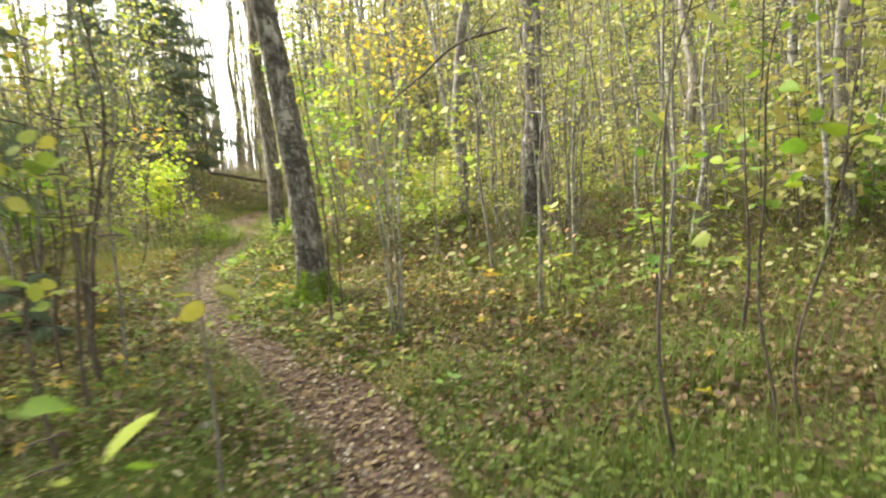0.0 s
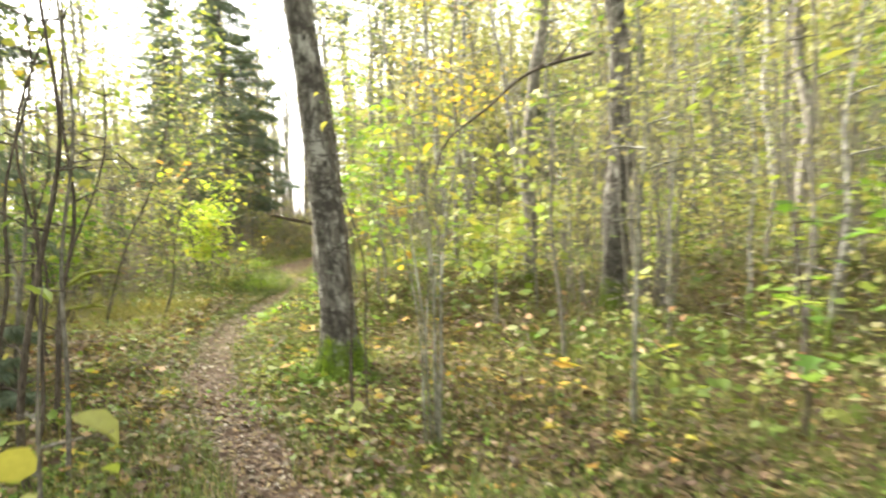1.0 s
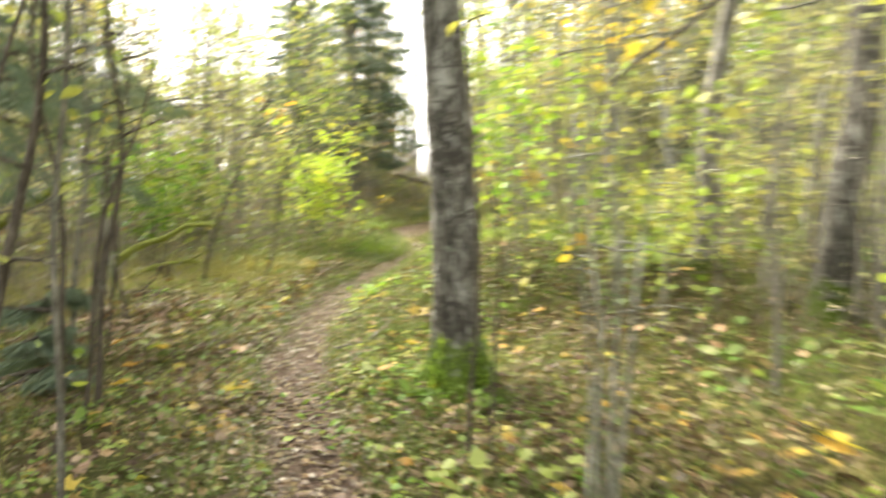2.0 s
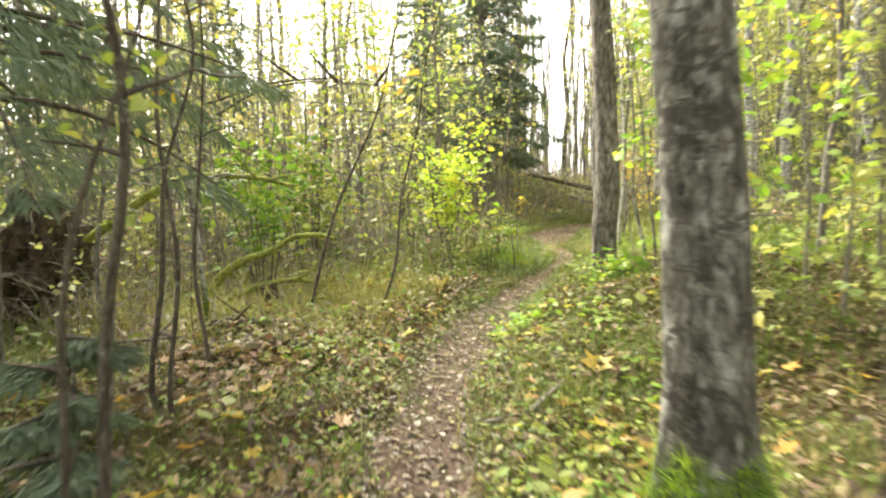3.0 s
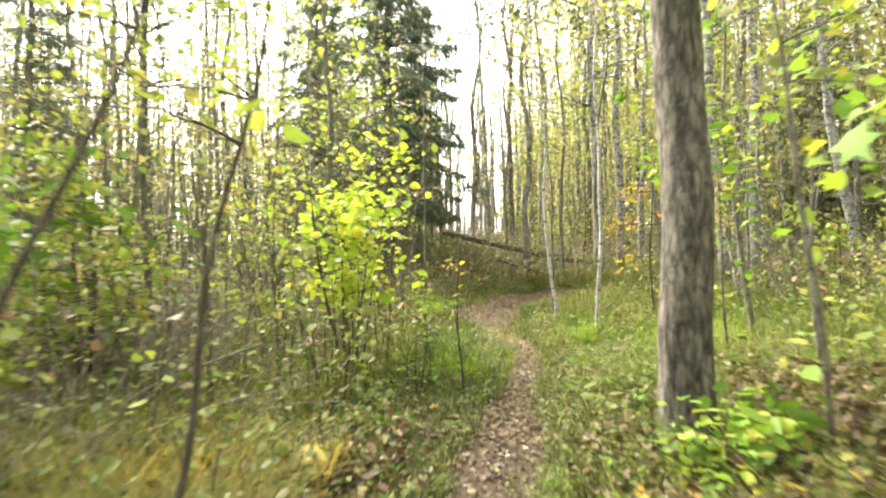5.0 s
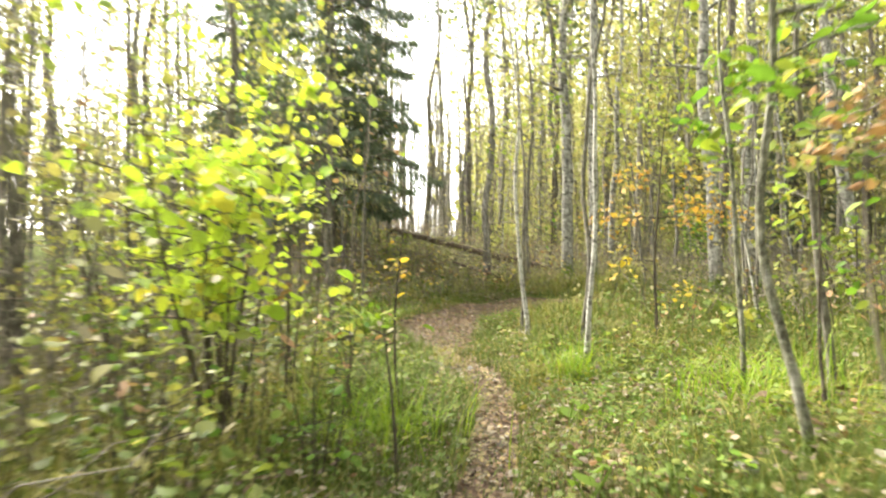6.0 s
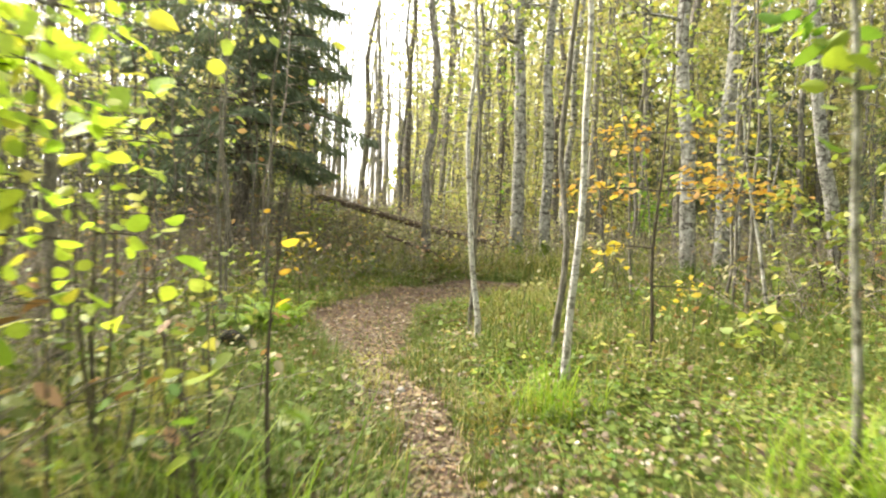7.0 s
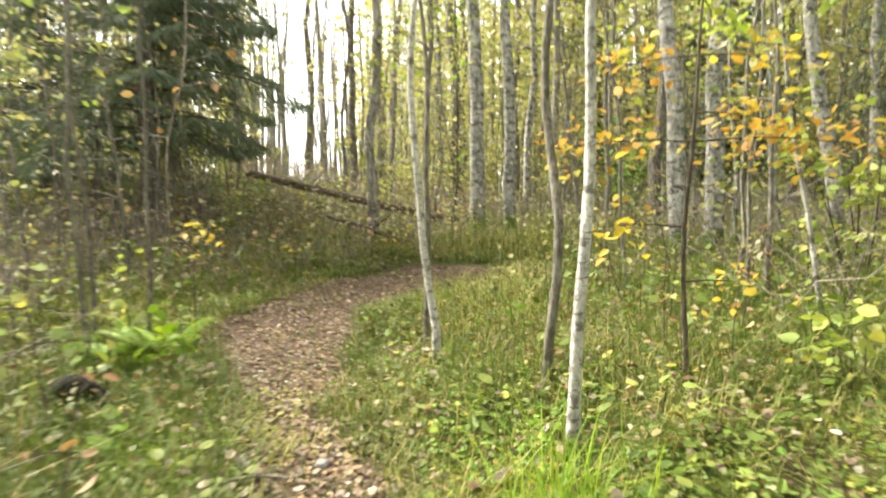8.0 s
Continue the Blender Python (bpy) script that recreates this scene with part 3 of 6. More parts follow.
# ---- spruces ----
def spruce(x, y, height, radius, label, seed, low=0.4, dense=1.0, trunk_r=0.16, fine=0.75):
    """A spruce: whorls of hanging branches, each with rows of needle sprigs."""
    gen = np.random.default_rng(seed)
    tree = thing("spruce_tree", x, y, label, "tree", "spruces")
    line = stem_line(height, (0, 0), 0.02, gen, 30)
    part("trunk", tube(line, trunk_r * (1 - 0.93 * np.linspace(0, 1, 30)), 14, 0.06, seed), "pine", tree)
    boughs, sprigs_v, sprigs_f, at = [], [], [], 0
    z = low
    while z < height - 0.15:
        share = (z - low) / (height - low)
        long = radius * (1 - share) ** 0.8 * gen.uniform(0.5, 1.1) + 0.12
        a = gen.uniform(0, 6.283)
        count = 9
        t = np.linspace(0, 1, count)
        sag = gen.uniform(0.25, 0.85) * (1 - 0.6 * share)
        pts = np.stack([np.cos(a) * long * t, np.sin(a) * long * t, z + long * (0.18 * t - sag * t * t + 0.10 * t ** 3)], 1)
        boughs.append(tube(pts, np.linspace(0.018 + 0.012 * (1 - share), 0.004, count), 4))
        m = int(330 * dense * (0.35 + long / radius))
        s = np.sqrt(gen.uniform(0.03, 1, m))
        root = np.stack([np.interp(s, t, pts[:, k]) for k in range(3)], 1)
        side = np.where(gen.random(m) < 0.5, 1, -1)[:, None]
        fan = side * (gen.random((m, 1)) ** 1.4) * 0.36 * long * np.minimum(1, 3.2 * (1.02 - s))[:, None]
        root = root + fan * np.array([-np.sin(a), np.cos(a), 0.0]) - np.array([0, 0, 0.45]) * np.abs(fan)
        out = np.array([np.cos(a), np.sin(a), 0.0])
        across = np.array([-np.sin(a), np.cos(a), 0.0])
        w = 0.6 * out + side * across * gen.uniform(0.3, 1.1, (m, 1)) + np.array([0, 0, -1.0]) * gen.uniform(0.2, 2.2, (m, 1)) + gen.normal(0, 0.2, (m, 3))
        w /= np.linalg.norm(w, axis=1)[:, None]
        ln = gen.uniform(0.12, 0.34, (m, 1)) * fine
        wd = np.cross(w, gen.normal(0, 1, (m, 3)))
        wd /= np.linalg.norm(wd, axis=1)[:, None]
        wd *= ln * gen.uniform(0.05, 0.085, (m, 1))
        v = np.stack([root, root + w * ln * 0.45 + wd, root + w * ln, root + w * ln * 0.45 - wd], 1)
        sprigs_v.append(v.reshape(-1, 3))
        sprigs_f.append((np.arange(m) * 4)[:, None] + np.arange(4)[None] + at)
        at += 4 * m
        z += gen.uniform(0.02, 0.085) * (1 + 0.3 * share)
    part("bough_frame", joined(boughs), "twig", tree)
    part("needle_cover", (np.concatenate(sprigs_v), np.concatenate(sprigs_f)), "needles", tree, "dark hanging needle sprays", False)
    return tree


spruce(-11.75, 25.4, 13, 2.7, "big dark spruce with hanging boughs behind the path", 2, 1.75, 1.3, 0.19)
spruce(-6.8, 7.6, 13, 2.3, "dark spruce with low hanging boughs at the wood's edge", 3, 2.2, 1.1, 0.15, 0.55)
spruce(-4.75, 7.15, 1.0, 0.5, "young dark spruce growing low among saplings", 4, 0.06, 1.5, 0.02, 0.42)
# Spruce added outside the view to block sky light from the right-hand floor.
spruce(4.9, 2.3, 10, 2.2, "unseen spruce added to shade the first bend from the right", 8, 0.5, 1.0, 0.12, 0.6)
spruce(-15.5, 27.5, 11, 2.4, "dark spruce deep in the wood", 6, 0.8, 0.8)
for k, (x, y, h) in enumerate([(4.5, 33, 13), (8.5, 29, 12), (0.8, 37, 14), (12, 25, 12), (-2.6, 41, 14), (11, 35, 13), (14, 15, 11), (-19, 20, 12), (-17, 13, 11)]):
    if k < 3:
        far_spruce = spruce(x, y, h, 2.3, "dark spruce deep in the wood", 310 + k, 0.7, 0.5)
        far_kinds = [far_spruce] if k == 0 else far_kinds + [far_spruce]
    else:
        copy_thing(far_kinds[k % 3], pose(x, y, gz1(x, y), 0, 0, 70 * k))


# ---- saplings beside the path, one by one ----
def sapling(x, y, height, radius, lean=(0, 0), curl=(0, 0), bark="twig", leaf="leaf_yg", count=60, size=0.07, shape="leaf", twigs=8, reach=0.7,
            low=0.45, seed=1, label="thin bare sapling with a few yellow-green leaves", group="saplings beside the path", name="sapling", wobble=0.03, segs=8, flat=0.45, spread=0.07, fine=False):
    gen = np.random.default_rng(seed)
    tree = thing(name, x, y, label, "sapling", group)
    line = stem_line(height, lean, wobble, gen, 22, curl)
    part("stem", tube(line, radius * (1.12 - 0.95 * np.linspace(0, 1, 22)), segs, 0.06, seed % 13, (radius * 0.5, 0.05, 3)), bark, tree)
    tubes, places = twigs_from(line, radius, twigs, reach, low, gen)
    if tubes and fine:
        part("twigwork", joined(tubes), bark, tree)
    elif tubes:
        for bough in tubes:
            part("branch", bough, bark, tree)
    if count:
        part("foliage", leaves(around(places, count, spread, gen), size, flat, 0.35, shape, gen), leaf, tree)
    return tree


BARE = "thin dark sapling with hardly any leaves"
WHITE = "young white birch stem with dark bands"
sapling(-4.88, 18.00, 7, 0.028, (0.012, 0), (0, 0), "birch_young", "leaf_far", 160, 0.06, "slim", 10, 0.9, 0.6, 101, WHITE, "young birches", "young_birch", 0.025, 16)
sapling(-4.99, 18.73, 7, 0.027, (0.03, 0.01), (0, 0), "stem", "leaf_far", 160, 0.06, "slim", 10, 0.9, 0.6, 102, "slender grey stem behind a white birch", "young birches", "young_birch", 0.05, 12)
sapling(-5.76, 19.53, 7, 0.028, (-0.07, -0.01), (0.002, 0), "birch_young", "leaf_far", 200, 0.06, "slim", 14, 1.0, 0.4, 103, "slender speckled young birch leaning over the path", "young birches", "young_birch", 0.04, 14)
sapling(-5.89, 19.92, 6, 0.022, (-0.03, 0), (0, 0), "stem", "leaf_far", 80, 0.06, "slim", 8, 0.7, 0.5, 104)
sapling(-3.57, 14.75, 4.5, 0.024, (-0.20, -0.02), (0.028, 0), "lichen_stem", "leaf_green", 130, 0.085, "slim", 12, 0.75, 0.35, 105, "leaning speckled sapling with green leaves", wobble=0.06, segs=12)
sapling(-3.68, 16.2, 5, 0.018, (-0.08, -0.02), (0.01, 0), "lichen_stem", "leaf_green", 260, 0.095, "slim", 16, 0.8, 0.3, 106, "pale slender sapling with drooping green leaves", segs=12)
sapling(-3.33, 15.50, 2.2, 0.011, (-0.06, 0), (0, 0), "twig", "leaf_green", 60, 0.09, "slim", 8, 0.5, 0.4, 107)
sapling(-2.74, 21.71, 6, 0.026, (-0.03, 0), (0, 0), "stem", "leaf_yg", 120, 0.07, "slim", 12, 0.8, 0.2, 108)
sapling(-2.84, 22.05, 5, 0.022, (0.01, 0), (0, 0), "stem", "leaf_yg", 80, 0.07, "slim", 10, 0.7, 0.3, 109)
sapling(-2.9, 19.95, 4, 0.02, (-0.28, -0.03), (0.03, 0), "birch_far", "leaf_yg", 50, 0.07, "slim", 6, 0.6, 0.4, 110, "thin pale stem leaning far over")
sapling(-3.07, 16.50, 5, 0.03, (-0.11, -0.03), (0.01, 0), "stem", "leaf_yg", 130, 0.09, "slim", 12, 0.9, 0.3, 111)
sapling(-2.99, 12.77, 4, 0.0158, (-0.13, -0.05), (0.01, 0), "stem", "leaf_yg", 140, 0.09, "oval", 12, 0.8, 0.35, 112)
sapling(-8.70, 19.79, 5, 0.02, (-0.03, 0), (0, 0), "stem", "leaf_yg", 40, 0.07, "slim", 10, 0.8, 0.4, 113, BARE)
sapling(-9.75, 19.23, 5.5, 0.02, (-0.04, 0), (0, 0), "stem", "leaf_yg", 60, 0.07, "slim", 10, 0.8, 0.5, 114, BARE)
sapling(-8.58, 19.61, 6, 0.021, (-0.08, -0.01), (0.012, 0), "stem", "leaf_far", 60, 0.06, "slim", 9, 0.9, 0.5, 115, "pale slender stem in front of a spruce")
sapling(-8.35, 19.98, 6, 0.019, (0.02, 0), (0.01, 0), "stem", "leaf_far", 60, 0.06, "slim", 9, 0.9, 0.5, 116, "pale slender stem in front of a spruce")
sapling(-6.09, 15.8, 1.75, 0.011, (-0.02, 0.02), (0, 0), "twig", "leaf_yellow", 7, 0.06, "slim", 4, 0.25, 0.5, 117, "thin dark upright sapling with a few yellow leaves")
sapling(-5.60, 14.61, 1.1, 0.012, (-0.12, -0.02), (0, 0), "twig", "leaf_green", 8, 0.06, "slim", 3, 0.25, 0.6, 118, "short broken sapling stick")
sapling(-6.73, 14.62, 1.3, 0.012, (0, 0), (0, 0), "twig", "leaf_yg", 20, 0.06, "slim", 4, 0.3, 0.5, 119, "short thin sapling with few leaves")
sapling(-4.12, 21.67, 4, 0.02, (-0.1, 0), (0, 0), "stem", "leaf_yg", 60, 0.07, "slim", 8, 0.7, 0.4, 120)
sapling(-4.21, 25.20, 5, 0.03, (-0.2, 0), (0.01, 0), "stem", "leaf_far", 60, 0.07, "slim", 8, 0.7, 0.4, 121)
sapling(-7.86, 19.90, 1.15, 0.007, (0.02, 0), (0, 0), "twig", "leaf_yellow", 11, 0.10, "slim", 4, 0.3, 0.8, 122, "thin seedling with a few bright yellow leaves")
# left of the first bend
sapling(-6.21, 10.51, 4.4, 0.0187, (0.27, 0.13), (0.0, 0), "twig", "leaf_yg", 40, 0.07, "slim", 7, 0.7, 0.5, 131, "dark leaning sapling with a few leaves", wobble=0.06)
sapling(-5.52, 10.84, 3.6, 0.0158, (0.22, 0.1), (-0.01, 0), "twig", "leaf_yg", 30, 0.07, "slim", 7, 0.6, 0.5, 132, "dark leaning sapling with a few leaves", wobble=0.06)
sapling(-4.99, 7.9, 4.2, 0.0166, (0.04, 0.02), (0.0, 0), "twig", "leaf_yg", 30, 0.07, "slim", 6, 0.7, 0.5, 133, BARE, wobble=0.05)
sapling(-5.25, 8.0, 3.8, 0.0187, (0.02, 0.0), (0.03, 0), "twig", "leaf_yellow", 20, 0.08, "slim", 6, 0.7, 0.5, 134, BARE, wobble=0.09)
sapling(-5.6, 8.7, 3.8, 0.0173, (-0.12, 0.0), (0.03, 0), "twig", "leaf_yg", 20, 0.08, "slim", 6, 0.7, 0.5, 135, BARE, wobble=0.09)
sapling(-3.6, 6.2, 4.2, 0.0158, (0.09, 0.02), (0, 0), "twig", "leaf_yg", 16, 0.062, "slim", 5, 0.6, 0.4, 136, BARE, wobble=0.06)
sapling(-3.54, 5.8, 4.0, 0.0158, (0.05, 0.02), (0.02, 0), "twig", "leaf_yg", 16, 0.062, "slim", 5, 0.6, 0.4, 137, BARE, wobble=0.08)
sapling(-3.67, 6.5, 3.6, 0.0144, (0.17, 0.03), (0, 0), "twig", "leaf_yg", 16, 0.062, "slim", 5, 0.6, 0.4, 138, BARE, wobble=0.05)
sapling(-2.84, 5.62, 4.2, 0.016, (0.06, 0.01), (0, 0), "stem", "leaf_yg", 12, 0.062, "slim", 6, 0.4, 0.2, 139, BARE, wobble=0.05)
sapling(-2.95, 5.45, 4.0, 0.024, (0.04, 0.01), (0.01, 0), "twig", "leaf_yg", 12, 0.062, "slim", 6, 0.4, 0.2, 140, BARE, wobble=0.06)
sapling(-3.89, 6.75, 4.5, 0.023, (0.10, 0.01), (0, 0), "twig", "leaf_yg", 50, 0.062, "slim", 9, 0.8, 0.3, 141, BARE, wobble=0.05)
sapling(-4.9, 7.4, 4.0, 0.024, (0.14, 0.0), (0, 0), "stem", "leaf_yg", 60, 0.08, "oval", 9, 0.8, 0.3, 142, BARE)
sapling(-1.18, 3.56, 1.6, 0.013, (0.08, 0), (-0.01, 0), "stem", "leaf_yg", 7, 0.085, "oval", 3, 0.4, 0.6, 143, "short thin sapling with few large leaves")
sapling(-0.68, 1.55, 1.3, 0.008, (0.05, 0), (0, 0), "twig", "leaf_green", 6, 0.07, "oval", 4, 0.22, 0.9, 144, "low sapling with large green and yellow leaves", flat=0.8)
sapling(-2.3, 3.9, 2.2, 0.016, (-0.05, 0), (0, 0), "twig", "leaf_yg", 30, 0.10, "oval", 7, 0.5, 0.4, 145, "thin sapling with large yellow-green leaves")
sapling(-2.6, 4.7, 2.6, 0.018, (0.03, 0), (0, 0), "twig", "leaf_yg", 34, 0.09, "oval", 7, 0.5, 0.4, 146, "thin sapling with large yellow-green leaves")
# right of the first bend
sapling(1.24, 3.62, 3.6, 0.0115, (-0.01, 0), (0.03, 0), "twig", "leaf_yg", 30, 0.11, "oval", 8, 0.42, 0.36, 151, "thin dark sapling with broad green leaves", wobble=0.06)
sapling(1.89, 3.96, 3.4, 0.010, (-0.03, 0), (0.05, 0), "twig", "leaf_green", 14, 0.10, "oval", 6, 0.5, 0.5, 152, BARE, wobble=0.09)
sapling(2.15, 4.1, 3.2, 0.010, (0.02, 0), (0.03, 0), "twig", "leaf_green", 10, 0.10, "oval", 5, 0.5, 0.5, 153, BARE, wobble=0.08)
sapling(0.9, 6.55, 3.4, 0.022, (0.02, 0), (0, 0), "lichen_stem", "leaf_yg", 26, 0.08, "slim", 7, 0.6, 0.4, 154, BARE)
sapling(1.1, 6.5, 0.7, 0.008, (0, 0), (0, 0), "twig", "leaf_yg", 26, 0.08, "slim", 6, 0.3, 0.3, 155, "low leafy seedling with yellow leaves")
sapling(0.3, 6.65, 0.75, 0.007, (0, 0), (0, 0), "twig", "leaf_yellow", 5, 0.11, "slim", 3, 0.16, 0.5, 156, "low seedling with bright yellow leaves")
sapling(1.98, 6.47, 2.0, 0.016, (-0.02, 0), (0, 0), "twig", "leaf_green", 30, 0.12, "maple", 7, 0.5, 0.35, 157, "thin maple sapling with broad green leaves", flat=0.8)
sapling(2.6, 6.0, 2.2, 0.018, (0.02, 0), (0, 0), "twig", "leaf_green", 30, 0.11, "oval", 7, 0.5, 0.35, 158)
sapling(-1.27, 6.9, 4.4, 0.012, (-0.03, 0.02), (0, 0), "twig", "leaf_yg", 8, 0.06, "slim", 4, 0.4, 0.6, 159, "thin dark stem in front of the old birch")
sapling(-1.22, 6.95, 3.8, 0.009, (0.02, 0.03), (-0.02, 0), "twig", "leaf_yg", 5, 0.055, "slim", 3, 0.35, 0.6, 149, "thin dark stem in front of the old birch", wobble=0.07)
sapling(1.6, 8.9, 5, 0.018, (0.02, 0), (0, 0), "lichen_stem", "leaf_yg", 60, 0.08, "slim", 8, 0.8, 0.4, 160)
sapling(0.5, 8.6, 4.6, 0.022, (-0.05, 0), (0, 0), "stem", "leaf_yg", 60, 0.08, "slim", 8, 0.8, 0.4, 161)
sapling(2.6, 8.2, 4.6, 0.024, (0.06, 0), (0, 0), "stem", "leaf_green", 70, 0.09, "slim", 8, 0.8, 0.4, 162)
# behind the old birch, right of the path
for k, (x, y, h, n, lf) in enumerate([(-2.65, 11.72, 3.2, 190, "leaf_fresh"), (-1.9, 10.6, 2.9, 120, "leaf_yg"), (-2.18, 11.23, 2.7, 170, "leaf_fresh"), (-1.5, 12.2, 3.2, 170, "leaf_fresh"),
                                      (-2.35, 13.25, 3.4, 180, "leaf_fresh"), (-1.2, 11.2, 2.6, 130, "leaf_yg"), (-0.9, 12.8, 3.0, 170, "leaf_yg"), (-2.79, 14.39, 3.2, 150, "leaf_fresh"),
                                      (-0.3, 9.9, 2.8, 150, "leaf_yg"), (0.2, 10.6, 2.6, 150, "leaf_yg")]):
    sapling(x, y, h, 0.017, (-0.05 + 0.03 * (k % 3), 0), (0, 0), "stem", lf, int(0.6 * n), 0.096, "maple", 14, 0.8, 0.3, 170 + k, "young maple with bright yellow-green leaves", "young maples", "young_maple", flat=0.5)


sapling(-3.50, 13.84, 1.75, 0.010, (-0.1, -0.05), (0, 0), "dead", "leaf_brown", 90, 0.042, "slim", 7, 0.28, 0.78, 190, "dead sapling with hanging withered brown leaves", flat=0.2)


# ---- bushy things ----
def stem_clump(x, y, stems, height, spread, leaf_count, leaf="leaf_yg", size=0.07, bark="stem", radius=0.014, label="", category="shrub", name="hazel_shrub", group="shrubs",
               seed=1, low=0.3, twigs=5, reach=0.5, shape="leaf", foot=0.1):
    """A shrub of many stems from one foot."""
    gen = np.random.default_rng(seed)
    bush = thing(name, x, y, label, category, group)
    spots, small = [], []
    for k in range(stems):
        a, d = gen.uniform(0, 6.283), np.sqrt(gen.uniform(0, 1))
        tilt = spread * d
        h = height * gen.uniform(0.6, 1.0)
        line = stem_line(h, (np.cos(a) * tilt, np.sin(a) * tilt), 0.04, gen, 14) + np.array([np.cos(a) * d * foot, np.sin(a) * d * foot, 0])
        pieces = [tube(line, radius * gen.uniform(0.6, 1.2) * (1.1 - 0.95 * np.linspace(0, 1, 14)), 5)]
        tw, pl = twigs_from(line, radius, twigs, reach, low, gen, 0.5, 1)
        if name == "brushwood":
            small += pieces
        else:
            part("stem", pieces[0], bark, bush)
        small += tw
        spots.append(pl)
    if small:
        part("twigwork", joined(small), bark, bush)
    if leaf_count:
        part("foliage", leaves(around(np.concatenate(spots), leaf_count, 0.08, gen), size, 0.45, 0.4, shape, gen), leaf, bush)
    return bush


stem_clump(-0.5, 6.25, 7, 4.2, 0.075, 30, "leaf_yellow", 0.06, "lichen_stem", 0.0125, "clump of slim grey stems with a mossy foot", "shrub", "stem_clump", "shrubs", 201, 0.4, 3, 0.4, foot=0.06)
stem_clump(1.62, 10.3, 22, 5.5, 0.16, 160, "leaf_far", 0.07, "stem", 0.017, "dense fan of slim grey stems", "shrub", "stem_clump", "shrubs", 202, 0.4, 3, 0.5, foot=0.35)
stem_clump(-7.0, 14.95, 10, 3.1, 0.29, 820, "leaf_lime", 0.085, "twig", 0.013, "bushy sapling with hanging bright yellow-green leaves", "shrub", "leafy_shrub", "leafy shrubs", 203, 0.42, 9, 0.75, foot=0.12, shape="oval")
stem_clump(-7.05, 16.0, 5, 2.5, 0.22, 110, "leaf_lime", 0.09, "twig", 0.010, "loose bushy sapling with bright yellow-green leaves", "shrub", "leafy_shrub", "leafy shrubs", 212, 0.6, 6, 0.6, foot=0.12, shape="oval")
stem_clump(-7.55, 11.10, 7, 2.6, 0.24, 620, "leaf_green", 0.085, "twig", 0.012, "bushy sapling with fresh green leaves", "shrub", "leafy_shrub", "leafy shrubs", 204, 0.35, 8, 0.55, foot=0.12, shape="maple")
stem_clump(-8.46, 13.04, 8, 2.7, 0.28, 620, "leaf_yg", 0.08, "twig", 0.012, "bushy sapling with bright yellow-green leaves", "shrub", "leafy_shrub", "leafy shrubs", 205, 0.3, 8, 0.6, foot=0.12)
stem_clump(-8.66, 15.96, 8, 3.0, 0.28, 560, "leaf_yg", 0.08, "twig", 0.012, "bushy sapling with bright yellow-green leaves", "shrub", "leafy_shrub", "leafy shrubs", 206, 0.3, 8, 0.6, foot=0.12)
stem_clump(-7.50, 14.43, 6, 1.0, 0.25, 40, "leaf_green", 0.06, "twig", 0.008, "low dark twiggy shrub", "shrub", "twiggy_shrub", "shrubs", 207, 0.3, 4, 0.3)
stem_clump(-5.98, 14.47, 6, 0.9, 0.25, 60, "leaf_green", 0.05, "twig", 0.007, "low dark twiggy shrub", "shrub", "twiggy_shrub", "shrubs", 208, 0.3, 4, 0.3)
stem_clump(-6.59, 13.98, 6, 0.9, 0.3, 60, "leaf_green", 0.05, "twig", 0.007, "low dark twiggy shrub", "shrub", "twiggy_shrub", "shrubs", 209, 0.3, 4, 0.3)
stem_clump(-3.42, 12.6, 5, 0.55, 0.4, 70, "leaf_green", 0.095, "twig", 0.006, "low leafy seedlings at the pine's foot", "plant", "seedling_clump", "seedlings", 210, 0.3, 4, 0.2)
stem_clump(-3.29, 18.70, 6, 0.6, 0.5, 80, "leaf_yg", 0.08, "twig", 0.006, "low leafy seedlings in yellowing green", "plant", "seedling_clump", "seedlings", 211, 0.3, 4, 0.2)


def rowan(x, y):
    """The rowan: a thin stem with level sprays of orange and yellow leaves."""
    gen = np.random.default_rng(301)
    tree = thing("rowan_sapling", x, y, "thin rowan sapling with orange and yellow autumn leaves", "sapling", "saplings beside the path")
    line = stem_line(3.0, (0.02, 0), 0.03, gen, 20)
    part("stem", tube(line, 0.016 * (1.1 - 0.9 * np.linspace(0, 1, 20)), 8, 0.05, 2), "twig", tree)
    for z, a, long, leaf, count in [(1.45, 2.9, 0.75, "leaf_orange", 60), (1.5, 0.1, 0.95, "leaf_orange", 90), (1.6, 0.6, 0.7, "leaf_orange", 60), (1.95, 2.5, 0.6, "leaf_orange", 34),
                                    (2.0, 0.3, 0.6, "leaf_yellow", 26), (2.3, 1.2, 0.6, "leaf_yg", 50), (1.0, 3.0, 0.5, "leaf_yellow", 24), (0.75, 0.2, 0.4, "leaf_yellow", 20), (2.6, 4.0, 0.5, "leaf_yg", 40)]:
        t = np.linspace(0, 1, 7)[:, None]
        k = int(z / 3.0 * 19)
        pts = line[k] + np.array([np.cos(a), np.sin(a), 0.12]) * long * t + np.array([0, 0, -0.15 * long]) * t * t
        bough = part("branch", tube(pts, np.linspace(0.007, 0.002, 7), 4), "twig", tree)
        part("foliage", leaves(around(pts[2:], int(1.5 * count), 0.09, gen), 0.058, 0.7, 0.35, "leaf", gen), leaf, bough)


rowan(-4.21, 18.79)


